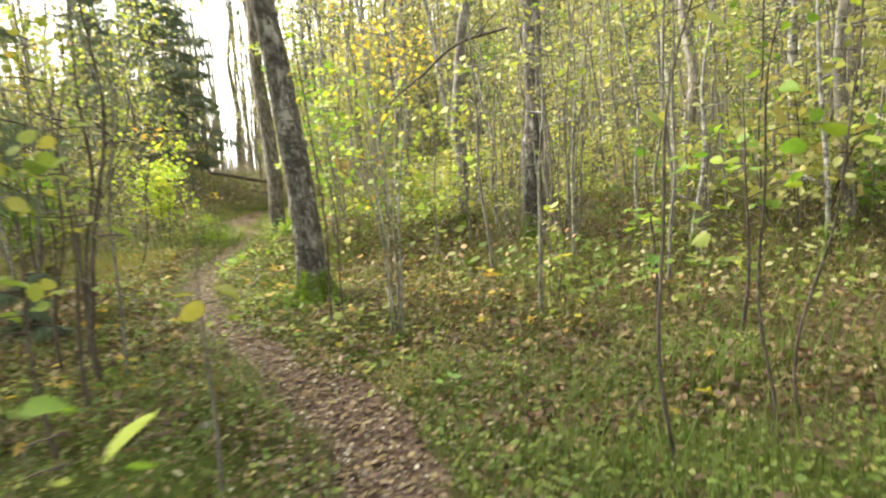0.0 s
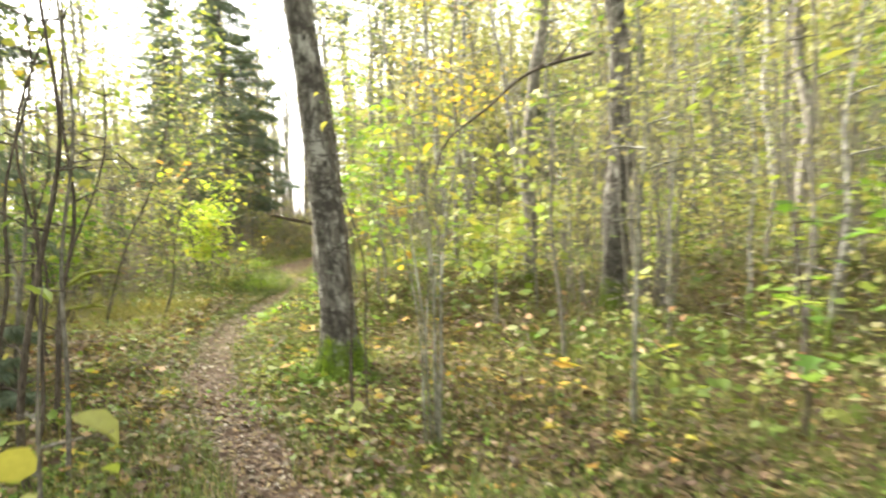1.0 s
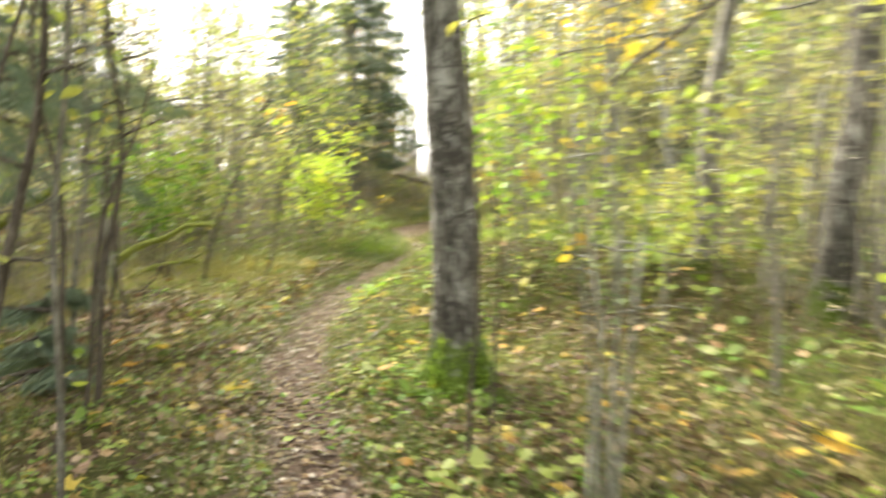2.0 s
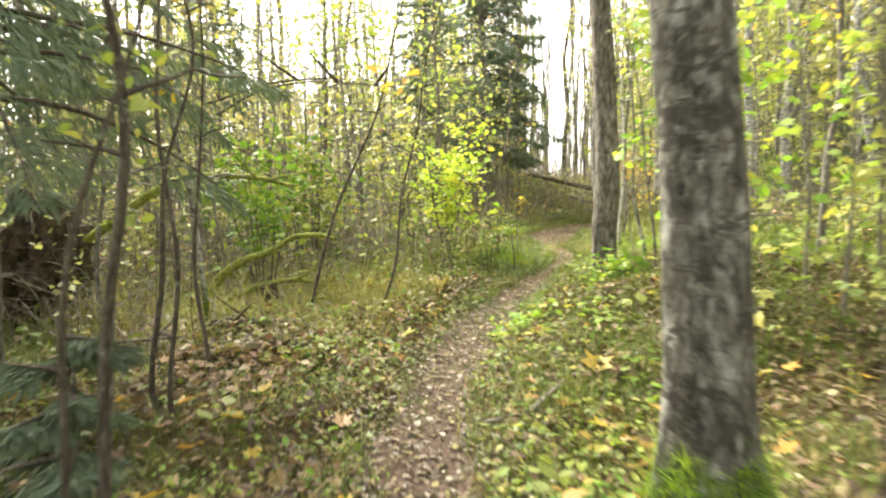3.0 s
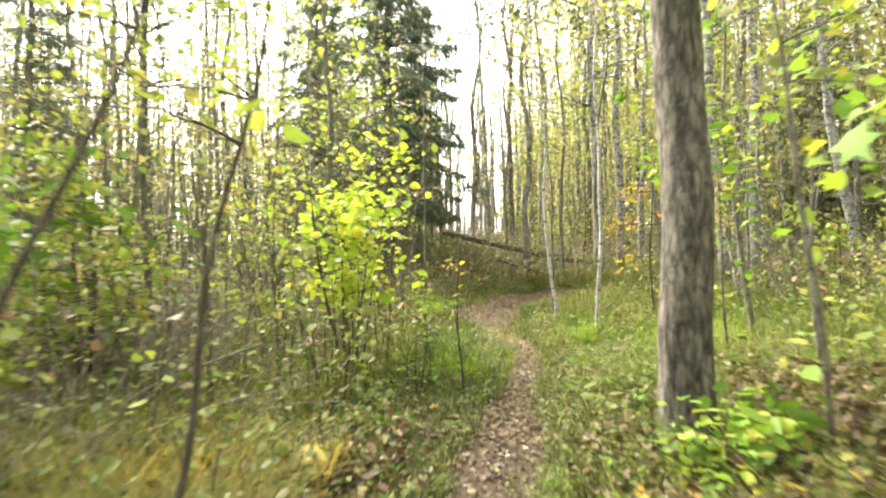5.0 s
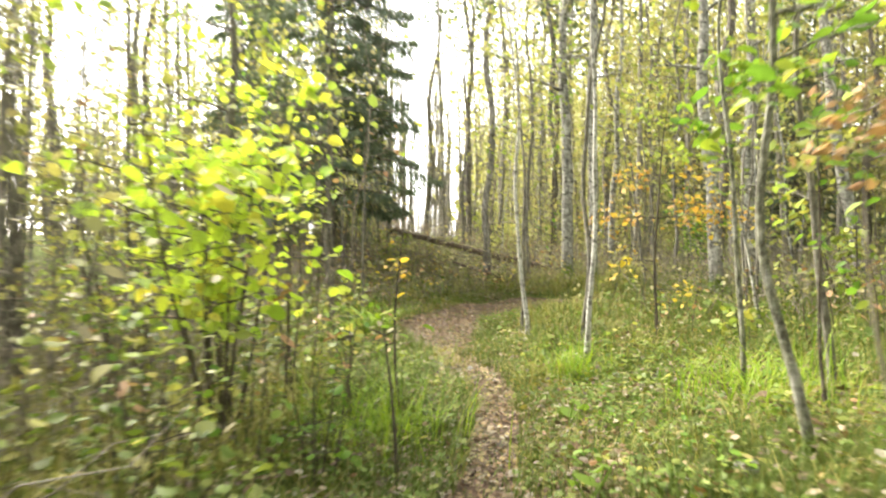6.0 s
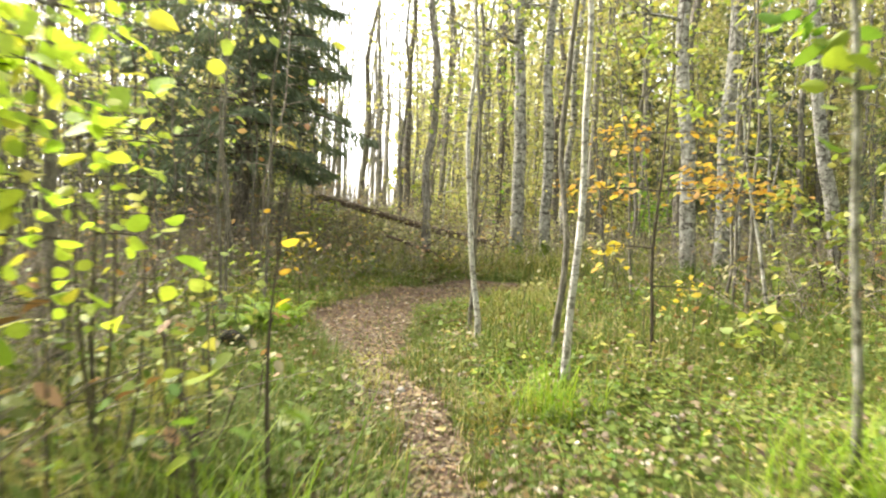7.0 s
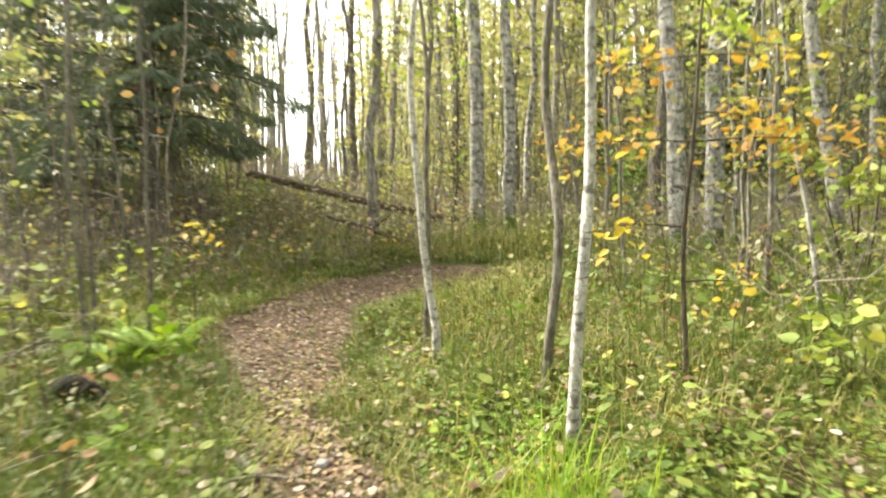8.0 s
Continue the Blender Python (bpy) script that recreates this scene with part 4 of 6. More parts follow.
# ---- fallen wood ----
def log_thing(name, label, points, r0, r1, bark, seed=1, stubs=0, segs=14):
    gen = np.random.default_rng(seed)
    base = np.array(points[0], float)
    ob = thing(name, base[0], base[1], label, "log", "fallen wood", base[2])
    line = curve(np.asarray(points, float) - base, 40)
    part("trunk" if r0 > 0.06 else "limb", tube(line, np.linspace(r0, r1, 40), segs, 0.12, seed), bark, ob)
    for _ in range(stubs):
        k = gen.integers(5, 38)
        a = gen.uniform(0, 6.283)
        way = np.array([np.cos(a), np.sin(a), gen.uniform(0.2, 1)]) * gen.uniform(0.12, 0.5)
        part("stub", tube(line[k] + way * np.linspace(0, 1, 5)[:, None], np.linspace(0.018, 0.005, 5), 5), bark, ob)
    return ob


log_thing("fallen_log", "long brown fallen log leaning down across the bank", [(-11.0, 27.6, 1.98), (-9.6, 27.7, 1.65), (-8.2, 27.9, 1.32), (-6.9, 28.1, 1.05), (-5.6, 28.3, 0.86)], 0.075, 0.10, "log", 5, 7)
log_thing("fallen_log", "dark thin fallen trunk under the bank", [(-8.6, 25.6, 1.15), (-7.9, 25.5, 0.95), (-7.2, 25.4, 0.72)], 0.03, 0.04, "log", 6, 3)
log_thing("mossy_limb", "bent limb thick with green moss", [(-7.62, 10.22, 0.0), (-7.45, 10.32, 0.40), (-7.2, 10.45, 0.62), (-6.9, 10.62, 0.74), (-6.65, 10.75, 0.90), (-6.38, 10.88, 0.93), (-6.2, 10.95, 0.88)], 0.055, 0.025, "moss_limb", 7, 2, 12)
log_thing("mossy_limb", "low limb thick with green moss", [(-7.6, 10.2, 0.0), (-7.3, 10.4, 0.2), (-6.95, 10.6, 0.36), (-6.6, 10.78, 0.41), (-6.45, 10.85, 0.38)], 0.04, 0.025, "moss_limb", 8, 1, 12)
log_thing("mossy_limb", "leaning mossy trunk beside upturned roots", [(-9.5, 8.9, 0.1), (-9.0, 9.2, 0.55), (-8.4, 9.65, 1.1), (-7.95, 10.0, 1.5), (-7.55, 10.2, 1.62), (-7.0, 10.5, 1.6), (-6.6, 10.7, 1.5)], 0.07, 0.02, "moss_limb", 9, 4, 12)
log_thing("fallen_branch", "thin dry fallen branch", [(-7.2, 8.5, 0.05), (-6.6, 8.6, 0.14), (-6.0, 8.75, 0.22)], 0.018, 0.008, "twig", 10, 2, 8)
log_thing("fallen_branch", "thin dry fallen branch", [(-8.1, 12.7, 0.08), (-7.3, 12.8, 0.48), (-6.6, 13.0, 0.75)], 0.02, 0.008, "dead", 11, 4, 8)
log_thing("fallen_branch", "thin dry fallen branch in grass", [(-4.22, 17.55, 0.33), (-4.16, 18.0, 0.34), (-4.17, 18.35, 0.36), (-4.28, 18.6, 0.45), (-4.4, 18.8, 0.6)], 0.006, 0.003, "grey_stand", 12, 1, 8)
log_thing("bent_branch", "long thin dark branch bowed between trees", [(-1.0, 9.6, 2.0), (-0.8, 9.5, 2.45), (-0.3, 9.4, 2.8), (0.2, 9.3, 3.15), (0.9, 9.2, 3.3)], 0.012, 0.022, "twig", 13, 3, 8)
log_thing("bent_branch", "long thin dark branch bowed between saplings", [(-8.0, 9.6, 2.4), (-7.2, 9.9, 2.35), (-6.4, 10.2, 2.55), (-5.8, 10.5, 2.6)], 0.018, 0.008, "twig", 14, 3, 8)


def leafy_branch(points, leaf, count, label, seed):
    ob = log_thing("overhanging_branch", label, points, 0.012, 0.004, "twig", seed, 3, 8)
    g2 = np.random.default_rng(seed)
    tip = np.asarray(points[-1], float) - np.asarray(points[0], float)
    part("foliage", leaves(tip + g2.normal(0, 0.10, (count, 3)), 0.10, 0.6, 0.4, "leaf", g2), leaf, ob)


leafy_branch([(-6.6, 9.7, 2.2), (-5.9, 9.62, 2.36), (-5.2, 9.6, 2.38), (-4.4, 9.65, 2.27)], "leaf_orange", 9, "thin overhanging branch with a few orange leaves", 21)


def root_plate(x, y):
    """The upturned roots of a fallen tree: an earthy disc and the roots that stand out of it."""
    gen = np.random.default_rng(61)
    ob = thing("root_plate", x, y, "dark upturned root plate of a fallen tree", "roots", "fallen wood")
    bm = bmesh.new()
    bmesh.ops.create_icosphere(bm, subdivisions=4, radius=1.0)
    for v in bm.verts:
        v.co *= 0.8 + 0.5 * noise.noise(v.co * 2.3) + 0.22 * noise.noise(v.co * 6)
        v.co = Vector((v.co.x * 0.38 + 0.12 * v.co.z, v.co.y * 0.72, v.co.z * 0.8 + 0.62))
    me = bpy.data.meshes.new("earth_disc")
    bm.to_mesh(me)
    bm.free()
    me.materials.append(M["earth"])
    disc = new("earth_disc", me)
    disc.parent = ob
    for _ in range(16):
        a, r = gen.uniform(0, 6.283), gen.uniform(0.2, 0.6)
        p0 = np.array([0.1, np.cos(a) * r, 0.62 + np.sin(a) * r])
        way = np.array([gen.uniform(0.1, 0.6), np.cos(a) * 0.5, np.sin(a) * 0.5]) * gen.uniform(0.5, 1.1)
        t = np.linspace(0, 1, 7)[:, None]
        part("root", tube(p0 + way * t + gen.normal(0, 0.03, (7, 3)) * t, np.linspace(0.035, 0.006, 7), 6, 0.1, 1), "dead", ob)


root_plate(-8.95, 9.05)


# ---- the wood around: a few kinds, set out many times ----
gen = np.random.default_rng(77)


def set_out(makers, spots, group_scale=(0.85, 1.2)):
    """Puts the kinds out over the spots, the first of each kind where it was made."""
    for k, (x, y) in enumerate(spots):
        s = gen.uniform(*group_scale)
        m = pose(x, y, gz1(x, y), gen.normal(0, 1.6), gen.normal(0, 1.6), gen.uniform(0, 360)) @ Matrix.Scale(s, 4)
        if k < len(makers):
            makers[k].matrix_basis = m
        else:
            copy_thing(makers[k % len(makers)], m)


def in_gap(x, y):
    """The opening towards the bright sky, seen along the path."""
    a = np.degrees(np.arctan2(-(x + 4.0), y - 12))
    return (15.5 < a < 25) and y > 22


def scatter(count, keep_off, x0, x1, y0, y1, gap_share=0.2, min_gap=0.5, weight=None):
    out = []
    for _ in range(count * 40):
        if len(out) >= count:
            break
        x, y = gen.uniform(x0, x1), gen.uniform(y0, y1)
        d = float(trail_distance(np.array([x]), np.array([y]))[0])
        if d < keep_off or (in_gap(x, y) and gen.random() > gap_share) or (weight and gen.random() > weight(x, y)):
            continue
        if any((x - a) ** 2 + (y - b) ** 2 < min_gap ** 2 for a, b in out):
            continue
        out.append((x, y))
    return out


FAR = "trees of the wood"
kinds = []
for k in range(3):
    kinds.append(tall_tree("birch_tree", 30 + k, 40, "pale birch in the wood with thin yellow-green crown", 14, 0.10, "birch_far", (gen.normal(0, 0.03), 0), (0, 0), 10, 24, 0.04, None, 0.035, 0.25, 26, 1.8, 800, "leaf_far", 0.10, 400 + k, FAR))
    kinds.append(tall_tree("aspen_tree", 34 + k, 40, "grey aspen in the wood with thin yellow-green crown", 13, 0.085, "aspen", (gen.normal(0, 0.03), 0), (0, 0), 10, 24, 0.04, None, 0.035, 0.2, 26, 1.8, 800, "leaf_far", 0.10, 410 + k, FAR))
    kinds.append(tall_tree("pine_tree", 38 + k, 40, "tall bare-stemmed pine in the wood", 15, 0.12, "pine", (gen.normal(0, 0.015), 0), (0, 0), 10, 24, 0.04, None, 0.05, 0.6, 16, 1.8, 500, "needles", 0.16, 420 + k, FAR))
near_wood = scatter(95, 5.0, -26, 20, 9, 48, 0.22, 1.3, lambda x, y: 0.35 + 0.65 * smooth((np.hypot(x + 3, y - 12) - 6) / 10))
around_wood = scatter(60, 4.0, -28, 26, -28, 8, 1.0, 2.0)
set_out(kinds, near_wood + around_wood)

FAR = "slender saplings of the wood"
kinds = []
for k in range(8):
    kinds.append(sapling(30 + k, 44, gen.uniform(5, 7.5), gen.uniform(0.016, 0.03), (gen.normal(0, 0.05), gen.normal(0, 0.05)), (0, 0), ("stem", "stem", "birch_far", "twig")[k % 4], ("leaf_far", "leaf_yg", "leaf_far", "leaf_green")[k % 4],
                         210, 0.075, "leaf", 16, 0.8, 0.15, 500 + k, "slender sapling of the wood with scattered leaves", FAR, "slender_sapling", 0.05, 5, spread=0.14, fine=True))
right = scatter(110, 2.6, 0.5, 16, 8.5, 26, 1.0, 0.35)
left = scatter(92, 2.6, -20, -6.5, 9, 30, 0.3, 0.4)
bare = []
for k in range(5):
    bare.append(sapling(30 + k, 46, gen.uniform(4.5, 7), gen.uniform(0.014, 0.026), (gen.normal(0, 0.05), gen.normal(0, 0.05)), (0, 0), ("stem", "dead", "birch_far", "stem", "dead")[k], ("leaf_far", "leaf_brown", "leaf_yg", "leaf_far", "leaf_far")[k],
                        36, 0.07, "leaf", 16, 0.8, 0.15, 550 + k, "slender nearly bare sapling with pale bark", FAR, "slender_sapling", 0.05, 5, spread=0.14, fine=True))
set_out(bare, left)
ahead = scatter(68, 2.2, -18, 12, 20, 46, 0.3, 0.4)
set_out(kinds, right + ahead + scatter(8, 2.6, -12, -4.5, 3, 9, 1.0, 0.5) + scatter(8, 3.6, 4.2, 9, 6, 9, 1.0, 0.5))


def thicket(spots, seed):
    """The slender stems farther in, past counting."""
    g2 = np.random.default_rng(seed)
    ob = thing("sapling_thicket", -3, 12, "thicket of slender grey stems with scattered leaves", "thicket", z=0.0)
    ob["kind"] = "stuff"
    pieces, places = [], []
    for x, y in spots:
        line = stem_line(g2.uniform(4, 8), (g2.normal(0, 0.05), g2.normal(0, 0.05)), 0.05, g2, 8) + np.array([x + 3, y - 12, gz1(x, y)])
        r = g2.uniform(0.010, 0.028)
        pieces.append(tube(line, np.linspace(r, r * 0.3, 8), 5))
        places.append(line[2:])
    part("stand", joined(pieces), "stem", ob)
    part("foliage", leaves(around(np.concatenate(places), 75 * len(spots), 0.42, g2), 0.08, 0.4, 0.35, "chip", g2), "leaf_haze", ob)


thicket(scatter(200, 3.4, -19, 13, 19, 46, 0.2, 0.3) + scatter(130, 3.4, 1.5, 17, 10, 27, 1.0, 0.3) + scatter(50, 3.4, -21, -8, 11, 30, 0.2, 0.3), 95)

FAR = "stem clumps of the wood"
kinds = []
for k in range(4):
    kinds.append(stem_clump(30 + 2 * k, 48, 8 + 2 * (k % 3), gen.uniform(4, 5.5), 0.13, 150, "leaf_far", 0.08, "stem", 0.015, "clump of slim grey stems deep in the wood", "shrub", "stem_clump", FAR, 600 + k, 0.3, 3, 0.6, foot=0.25))
set_out(kinds, scatter(34, 3.2, -0.5, 14, 10, 24, 1.0, 1.0) + scatter(26, 3.4, -18, -8, 11, 26, 0.2, 1.0) + scatter(26, 4.0, -12, 10, 27, 40, 0.1, 1.0))

FAR = "leafy shrubs of the wood"
kinds = []
for k in range(5):
    kinds.append(stem_clump(30 + 2 * k, 52, 7, gen.uniform(1.5, 2.6), 0.35, 420, ("leaf_far", "leaf_yg", "leaf_green", "leaf_far", "leaf_yg")[k], 0.085, "twig", 0.011, "bushy undergrowth with yellow-green leaves", "shrub", "leafy_shrub", FAR, 700 + k, 0.25, 7, 0.55, foot=0.2))
set_out(kinds, scatter(46, 3.0, -1, 14, 11.5, 26, 1.0, 0.9) + scatter(13, 3.2, -18, -8.5, 10, 18, 0.25, 0.9) + scatter(44, 3.4, -16, 12, 25, 42, 0.25, 1.0) + scatter(5, 3.0, 4.5, 9, 7.5, 11, 1.0, 1.0), (0.8, 1.35))

FAR = "dry brushwood"
kinds = []
for k in range(3):
    kinds.append(stem_clump(30 + 2 * k, 56, 10, 1.3, 0.75, 30, "leaf_brown", 0.06, "dead", 0.009, "tangled dry brushwood on the forest floor", "brushwood", "brushwood", FAR, 800 + k, 0.15, 7, 0.6, foot=0.3))
brush = [p for p in scatter(70, 2.7, -15, -6.3, 8.5, 27, 0.8, 0.5) if not (-8.2 < p[0] and 8.6 < p[1] < 11.2)]
set_out(kinds, brush + scatter(9, 2.6, 2.5, 12, 10.5, 20, 1.0, 0.7) + scatter(70, 2.6, -16, 8, 24, 38, 1.0, 0.6), (0.7, 1.3))


# distant woods: stems and leaf haze that close the view, too many to count
def distant_woods(r0, r1, stems, tufts, seed, leaf=0.26, low=1.1, high=1.3, haze="leaf_haze", arc=(0.0, 6.283)):
    g2 = np.random.default_rng(seed)
    pieces, spots = [], []
    for _ in range(stems):
        a, d = g2.uniform(*arc), np.sqrt(g2.uniform(r0 * r0, r1 * r1))
        x, y = -3 + d * np.cos(a), 12 + d * np.sin(a)
        h = g2.uniform(11, 19)
        z = gz1(x, y)
        line = stem_line(h, (g2.normal(0, 0.03), g2.normal(0, 0.03)), 0.08, g2, 5) + np.array([x, y, z])
        r = g2.uniform(0.04, 0.13)
        pieces.append(tube(line, np.linspace(r, r * 0.3, 5), 5))
        if not in_gap(x, y) and y > -20 and not (2.05 < a < 2.95 and g2.random() < 0.55):
            spots.append((x, y, z, h))
    woods = thing("distant_woods", -3, 12, "far woodland stems with thin pale foliage", "woods", z=0.0)
    woods["kind"] = "stuff"
    shift = np.array([3, -12, 0.0])
    v, f = joined(pieces)
    part("stand", (v + shift, f), "grey_stand", woods)
    spots = np.array(spots)
    pick = spots[g2.integers(0, len(spots), tufts)]
    up = g2.beta(low, high, tufts) * pick[:, 3]
    c = np.stack([pick[:, 0] + g2.normal(0, 1.3, tufts), pick[:, 1] + g2.normal(0, 1.3, tufts), pick[:, 2] + up], 1)
    part("foliage", leaves(c + shift, leaf * 1.12, 0.3, 0.3, "chip", g2), haze, woods)


distant_woods(36, 85, 1000, 60000, 91, 0.28)
distant_woods(70, 120, 500, 50000, 94, 0.6, 1.1, 1.4)
distant_woods(23, 42, 110, 46000, 93, 0.15, 1.2, 1.2)
distant_woods(19, 38, 100, 30000, 92, 0.11, 0.9, 2.6, "leaf_far")
distant_woods(24, 60, 300, 150000, 96, 0.14, 1.5, 1.0)

distant_woods(20, 42, 100, 60000, 97, 0.13, 1.8, 1.0, "leaf_haze", (0.2, 1.7))
distant_woods(24, 50, 60, 70000, 98, 0.22, 1.5, 1.1, "leaf_haze", (0.5, 1.75))
distant_woods(34, 80, 90, 2500, 100, 0.3, 1.5, 1.0, "leaf_haze", (1.74, 2.08))
distant_woods(50, 110, 120, 60000, 99, 0.55, 1.2, 1.3, "leaf_haze", (0.6, 2.9))


# ---- floor cover ----
def near_spots(count, lo, hi, y0, y1, seed, clump=0.0, power=1.0, grassy=False):
    """Places beside the path, between lo and hi metres from its middle, in patches."""
    g2 = np.random.default_rng(seed)
    out = np.zeros((0, 2))
    while len(out) < count:
        y = g2.uniform(y0, y1, count * 2)
        x = np.interp(y, TRAIL[:, 1], TRAIL[:, 0]) + (g2.random(count * 2) ** power) * (hi + trail_half(y) - 0.25) * np.where(g2.random(count * 2) < 0.5, -1, 1)
        d = trail_distance(x, y) - trail_half(y) + 0.25 + 0.26 * (vnoise(x * 1.7, y * 1.7, 8) - 0.5) + 0.10 * (vnoise(x * 6, y * 6, 9) - 0.5)
        ok = ((d > lo) | (lo == 0)) & (d < hi)
        if clump:
            ok &= g2.random(len(x)) < (1 - clump) + clump * smooth((vnoise(x * 0.9, y * 0.9, seed) * 0.6 + vnoise(x * 2.7, y * 2.7, seed + 1) * 0.4 - 0.35) / 0.3)
        if grassy:
            ok &= g2.random(len(x)) < lush(x, y)
        out = np.concatenate([out, np.stack([x, y], 1)[ok]])
    return out[:count]


def lie(xy, lift=0.0):
    return np.column_stack([xy, gz(xy[:, 0], xy[:, 1]) + lift])


def stuff(name, geometry, material, label, category):
    ob = new(name, np_mesh(name, *geometry, material, False))
    return tagged(ob, label, category, kind="stuff")


def fallen(name, xy, size, material, label, seed, shape="round", lift=(0.004, 0.03), flat=0.86):
    g2 = np.random.default_rng(seed)
    p = lie(xy)
    p[:, 2] += g2.uniform(*lift, len(p))
    return stuff(name, leaves(p, size, flat, 0.02, shape, g2), material, label, "leaves")


fallen("fallen_leaves", near_spots(15000, 0, 0.6, 1, 24.4, 11), 0.030, "litter", "brown and tan fallen leaves on the trodden path", 12)
fallen("fallen_leaves", near_spots(1500, 0, 0.6, 2, 8, 315, 0.2), 0.034, "litter_red", "reddish brown fallen leaves on the trodden path", 316)
fallen("fallen_leaves", near_spots(4200, 0, 0.8, 2, 8, 317, 0.3), 0.036, "litter_dark", "dark fallen leaves on the trodden path", 318, "leaf", (0.01, 0.05), 0.7)
fallen("fallen_leaves", near_spots(900, 0, 0.7, 1, 24, 13), 0.047, "litter", "curled broad fallen leaves on the path", 14, "maple")
fallen("fallen_leaves", near_spots(16000, 0.25, 3.8, 1, 26, 15, 0.75, 1.25), 0.040, "litter_green", "yellow and brown fallen leaves in the grass", 16, "leaf", lift=(0.01, 0.10), flat=0.5)
fallen("fallen_leaves", near_spots(5000, 0.15, 0.95, 1, 24.2, 249, 0.4), 0.032, "litter", "brown and tan fallen leaves along the path's edge", 250, "leaf", (0.01, 0.08), 0.6)
fallen("fallen_leaves", near_spots(1800, 0.4, 4.0, 3, 22, 17, 0.6, 1.3), 0.058, "litter_dark", "broad brown fallen leaves in the grass", 18, "maple", (0.02, 0.12), 0.75)
fallen("fallen_leaves", near_spots(260, 0.4, 3.6, 4, 14, 19, 0.5, 1.2), 0.095, "leaf_orange", "orange fallen maple leaves", 20, "maple", (0.03, 0.10), 0.8)
fallen("fallen_leaves", near_spots(9000, 4, 13, 0, 34, 21, 0.6), 0.065, "litter_green", "fallen leaves over the forest floor", 22, lift=(0.01, 0.12), flat=0.7)

fallen("fallen_leaves", near_spots(9000, 0.3, 3.8, 3, 14, 23, 0.75, 1.2), 0.050, "litter_dark", "curled dark brown fallen leaves under the saplings", 24, "leaf", lift=(0.01, 0.07), flat=0.45)
fallen("fallen_leaves", near_spots(9000, 0.3, 3.5, 13, 25, 25, 0.5, 1.2), 0.034, "litter", "small tan fallen leaves in the grass", 26, lift=(0.03, 0.12), flat=0.6)
g2 = np.random.default_rng(31)
stuff("forest_grass", blades(lie(near_spots(104000, 0.20, 4.6, 1, 26, 32, 0.85, 1.2, True)), 0.15, 0.005, g2, 0.9), "grass", "olive green woodland grass beside the path", "grass")
stuff("forest_grass", blades(lie(near_spots(5200, 0, 0.45, 8, 24.2, 271, 0.8)), 0.06, 0.005, g2, 1.3), "grass", "sparse short grass on the trodden path", "grass")
stuff("forest_grass", blades(lie(near_spots(46000, 2.5, 12, 0, 34, 33, 0.6, 1.0)), 0.22, 0.011, g2, 0.8, plain=True), "grass", "olive green woodland grass under the trees", "grass")
stuff("dry_grass", blades(lie(near_spots(18000, 0.18, 5.0, 5, 27, 34, 0.9, 1.2, True)), 0.17, 0.0055, g2, 1.2), "grass_straw", "straw-coloured dry grass beside the path", "grass")
p = lie(near_spots(38000, 0.22, 4.8, 1, 26, 35, 0.85, 1.2, True))
p[:, 2] += g2.uniform(0.02, 0.14, len(p))
stuff("low_herbs", leaves(p, 0.033, 0.75, 0.1, "round", g2), "herb", "low green herbs of the forest floor", "plants")
p = lie(near_spots(9000, 3, 12, 0, 34, 36, 0.85))
p[:, 2] += g2.uniform(0.03, 0.3, len(p))
stuff("low_herbs", leaves(p, 0.09, 0.65, 0.1, "round", g2), "herb", "low green herbs under the trees", "plants")


def herb_patch(x, y, rx, ry, count, size, material, label, seed, high=0.16, shape="leaf", name="herb_patch"):
    g2 = np.random.default_rng(seed)
    a, r = g2.uniform(0, 6.283, count), np.sqrt(g2.uniform(0, 1, count))
    p = lie(np.stack([x + rx * r * np.cos(a), y + ry * r * np.sin(a)], 1))
    p[:, 2] += g2.uniform(0.02, high, count)
    v, f = leaves(p, size, 0.7, 0.15, shape, g2)
    ob = new(name, np_mesh(name, v - np.array([x, y, 0]), f, material, False))
    ob.location = (x, y, 0)
    return tagged(ob, label, "plants", "herb patches", "stuff")


# low plants: a few leaves each round one foot, in drifts
def rosettes(name, xy, each, size, high, material, label, seed, shape="oval"):
    g2 = np.random.default_rng(seed)
    foot = np.repeat(lie(xy), each, 0)
    tall = np.repeat(g2.uniform(0.35, 1.0, len(xy)), each) * high
    p = foot + np.column_stack([g2.normal(0, 0.05, (len(foot), 2)), tall * g2.uniform(0.5, 1.0, len(foot))])
    return stuff(name, leaves(p, size, 0.8, 0.25, shape, g2), material, label, "plants")


fallen("fallen_leaves", near_spots(16000, 0.5, 4.0, 4, 13.5, 215, 0.9, 1.1), 0.052, "litter_dark", "dark fallen leaves in drifts", 216, "leaf", (0.02, 0.14), 0.45)
rosettes("low_herbs", near_spots(700, 0.35, 3.6, 4.5, 25, 151, 0.97, 1.3), 10, 0.034, 0.14, "herb", "leafy green herbs in drifts", 152)
rosettes("low_herbs", near_spots(420, 0.40, 3.4, 5, 25, 153, 0.97, 1.3), 9, 0.038, 0.16, "leaf_green", "fresh green broad-leaved herbs in drifts", 154)
rosettes("low_herbs", near_spots(150, 0.35, 3.4, 5, 18, 155, 0.97, 1.3), 8, 0.042, 0.18, "leaf_yg", "yellowing broad-leaved herbs in drifts", 156, "maple")
rosettes("low_herbs", near_spots(130, 0.40, 3.4, 5, 13, 157, 0.7, 1.3), 3, 0.075, 0.20, "leaf_orange", "orange withering herbs in drifts", 158, "maple")
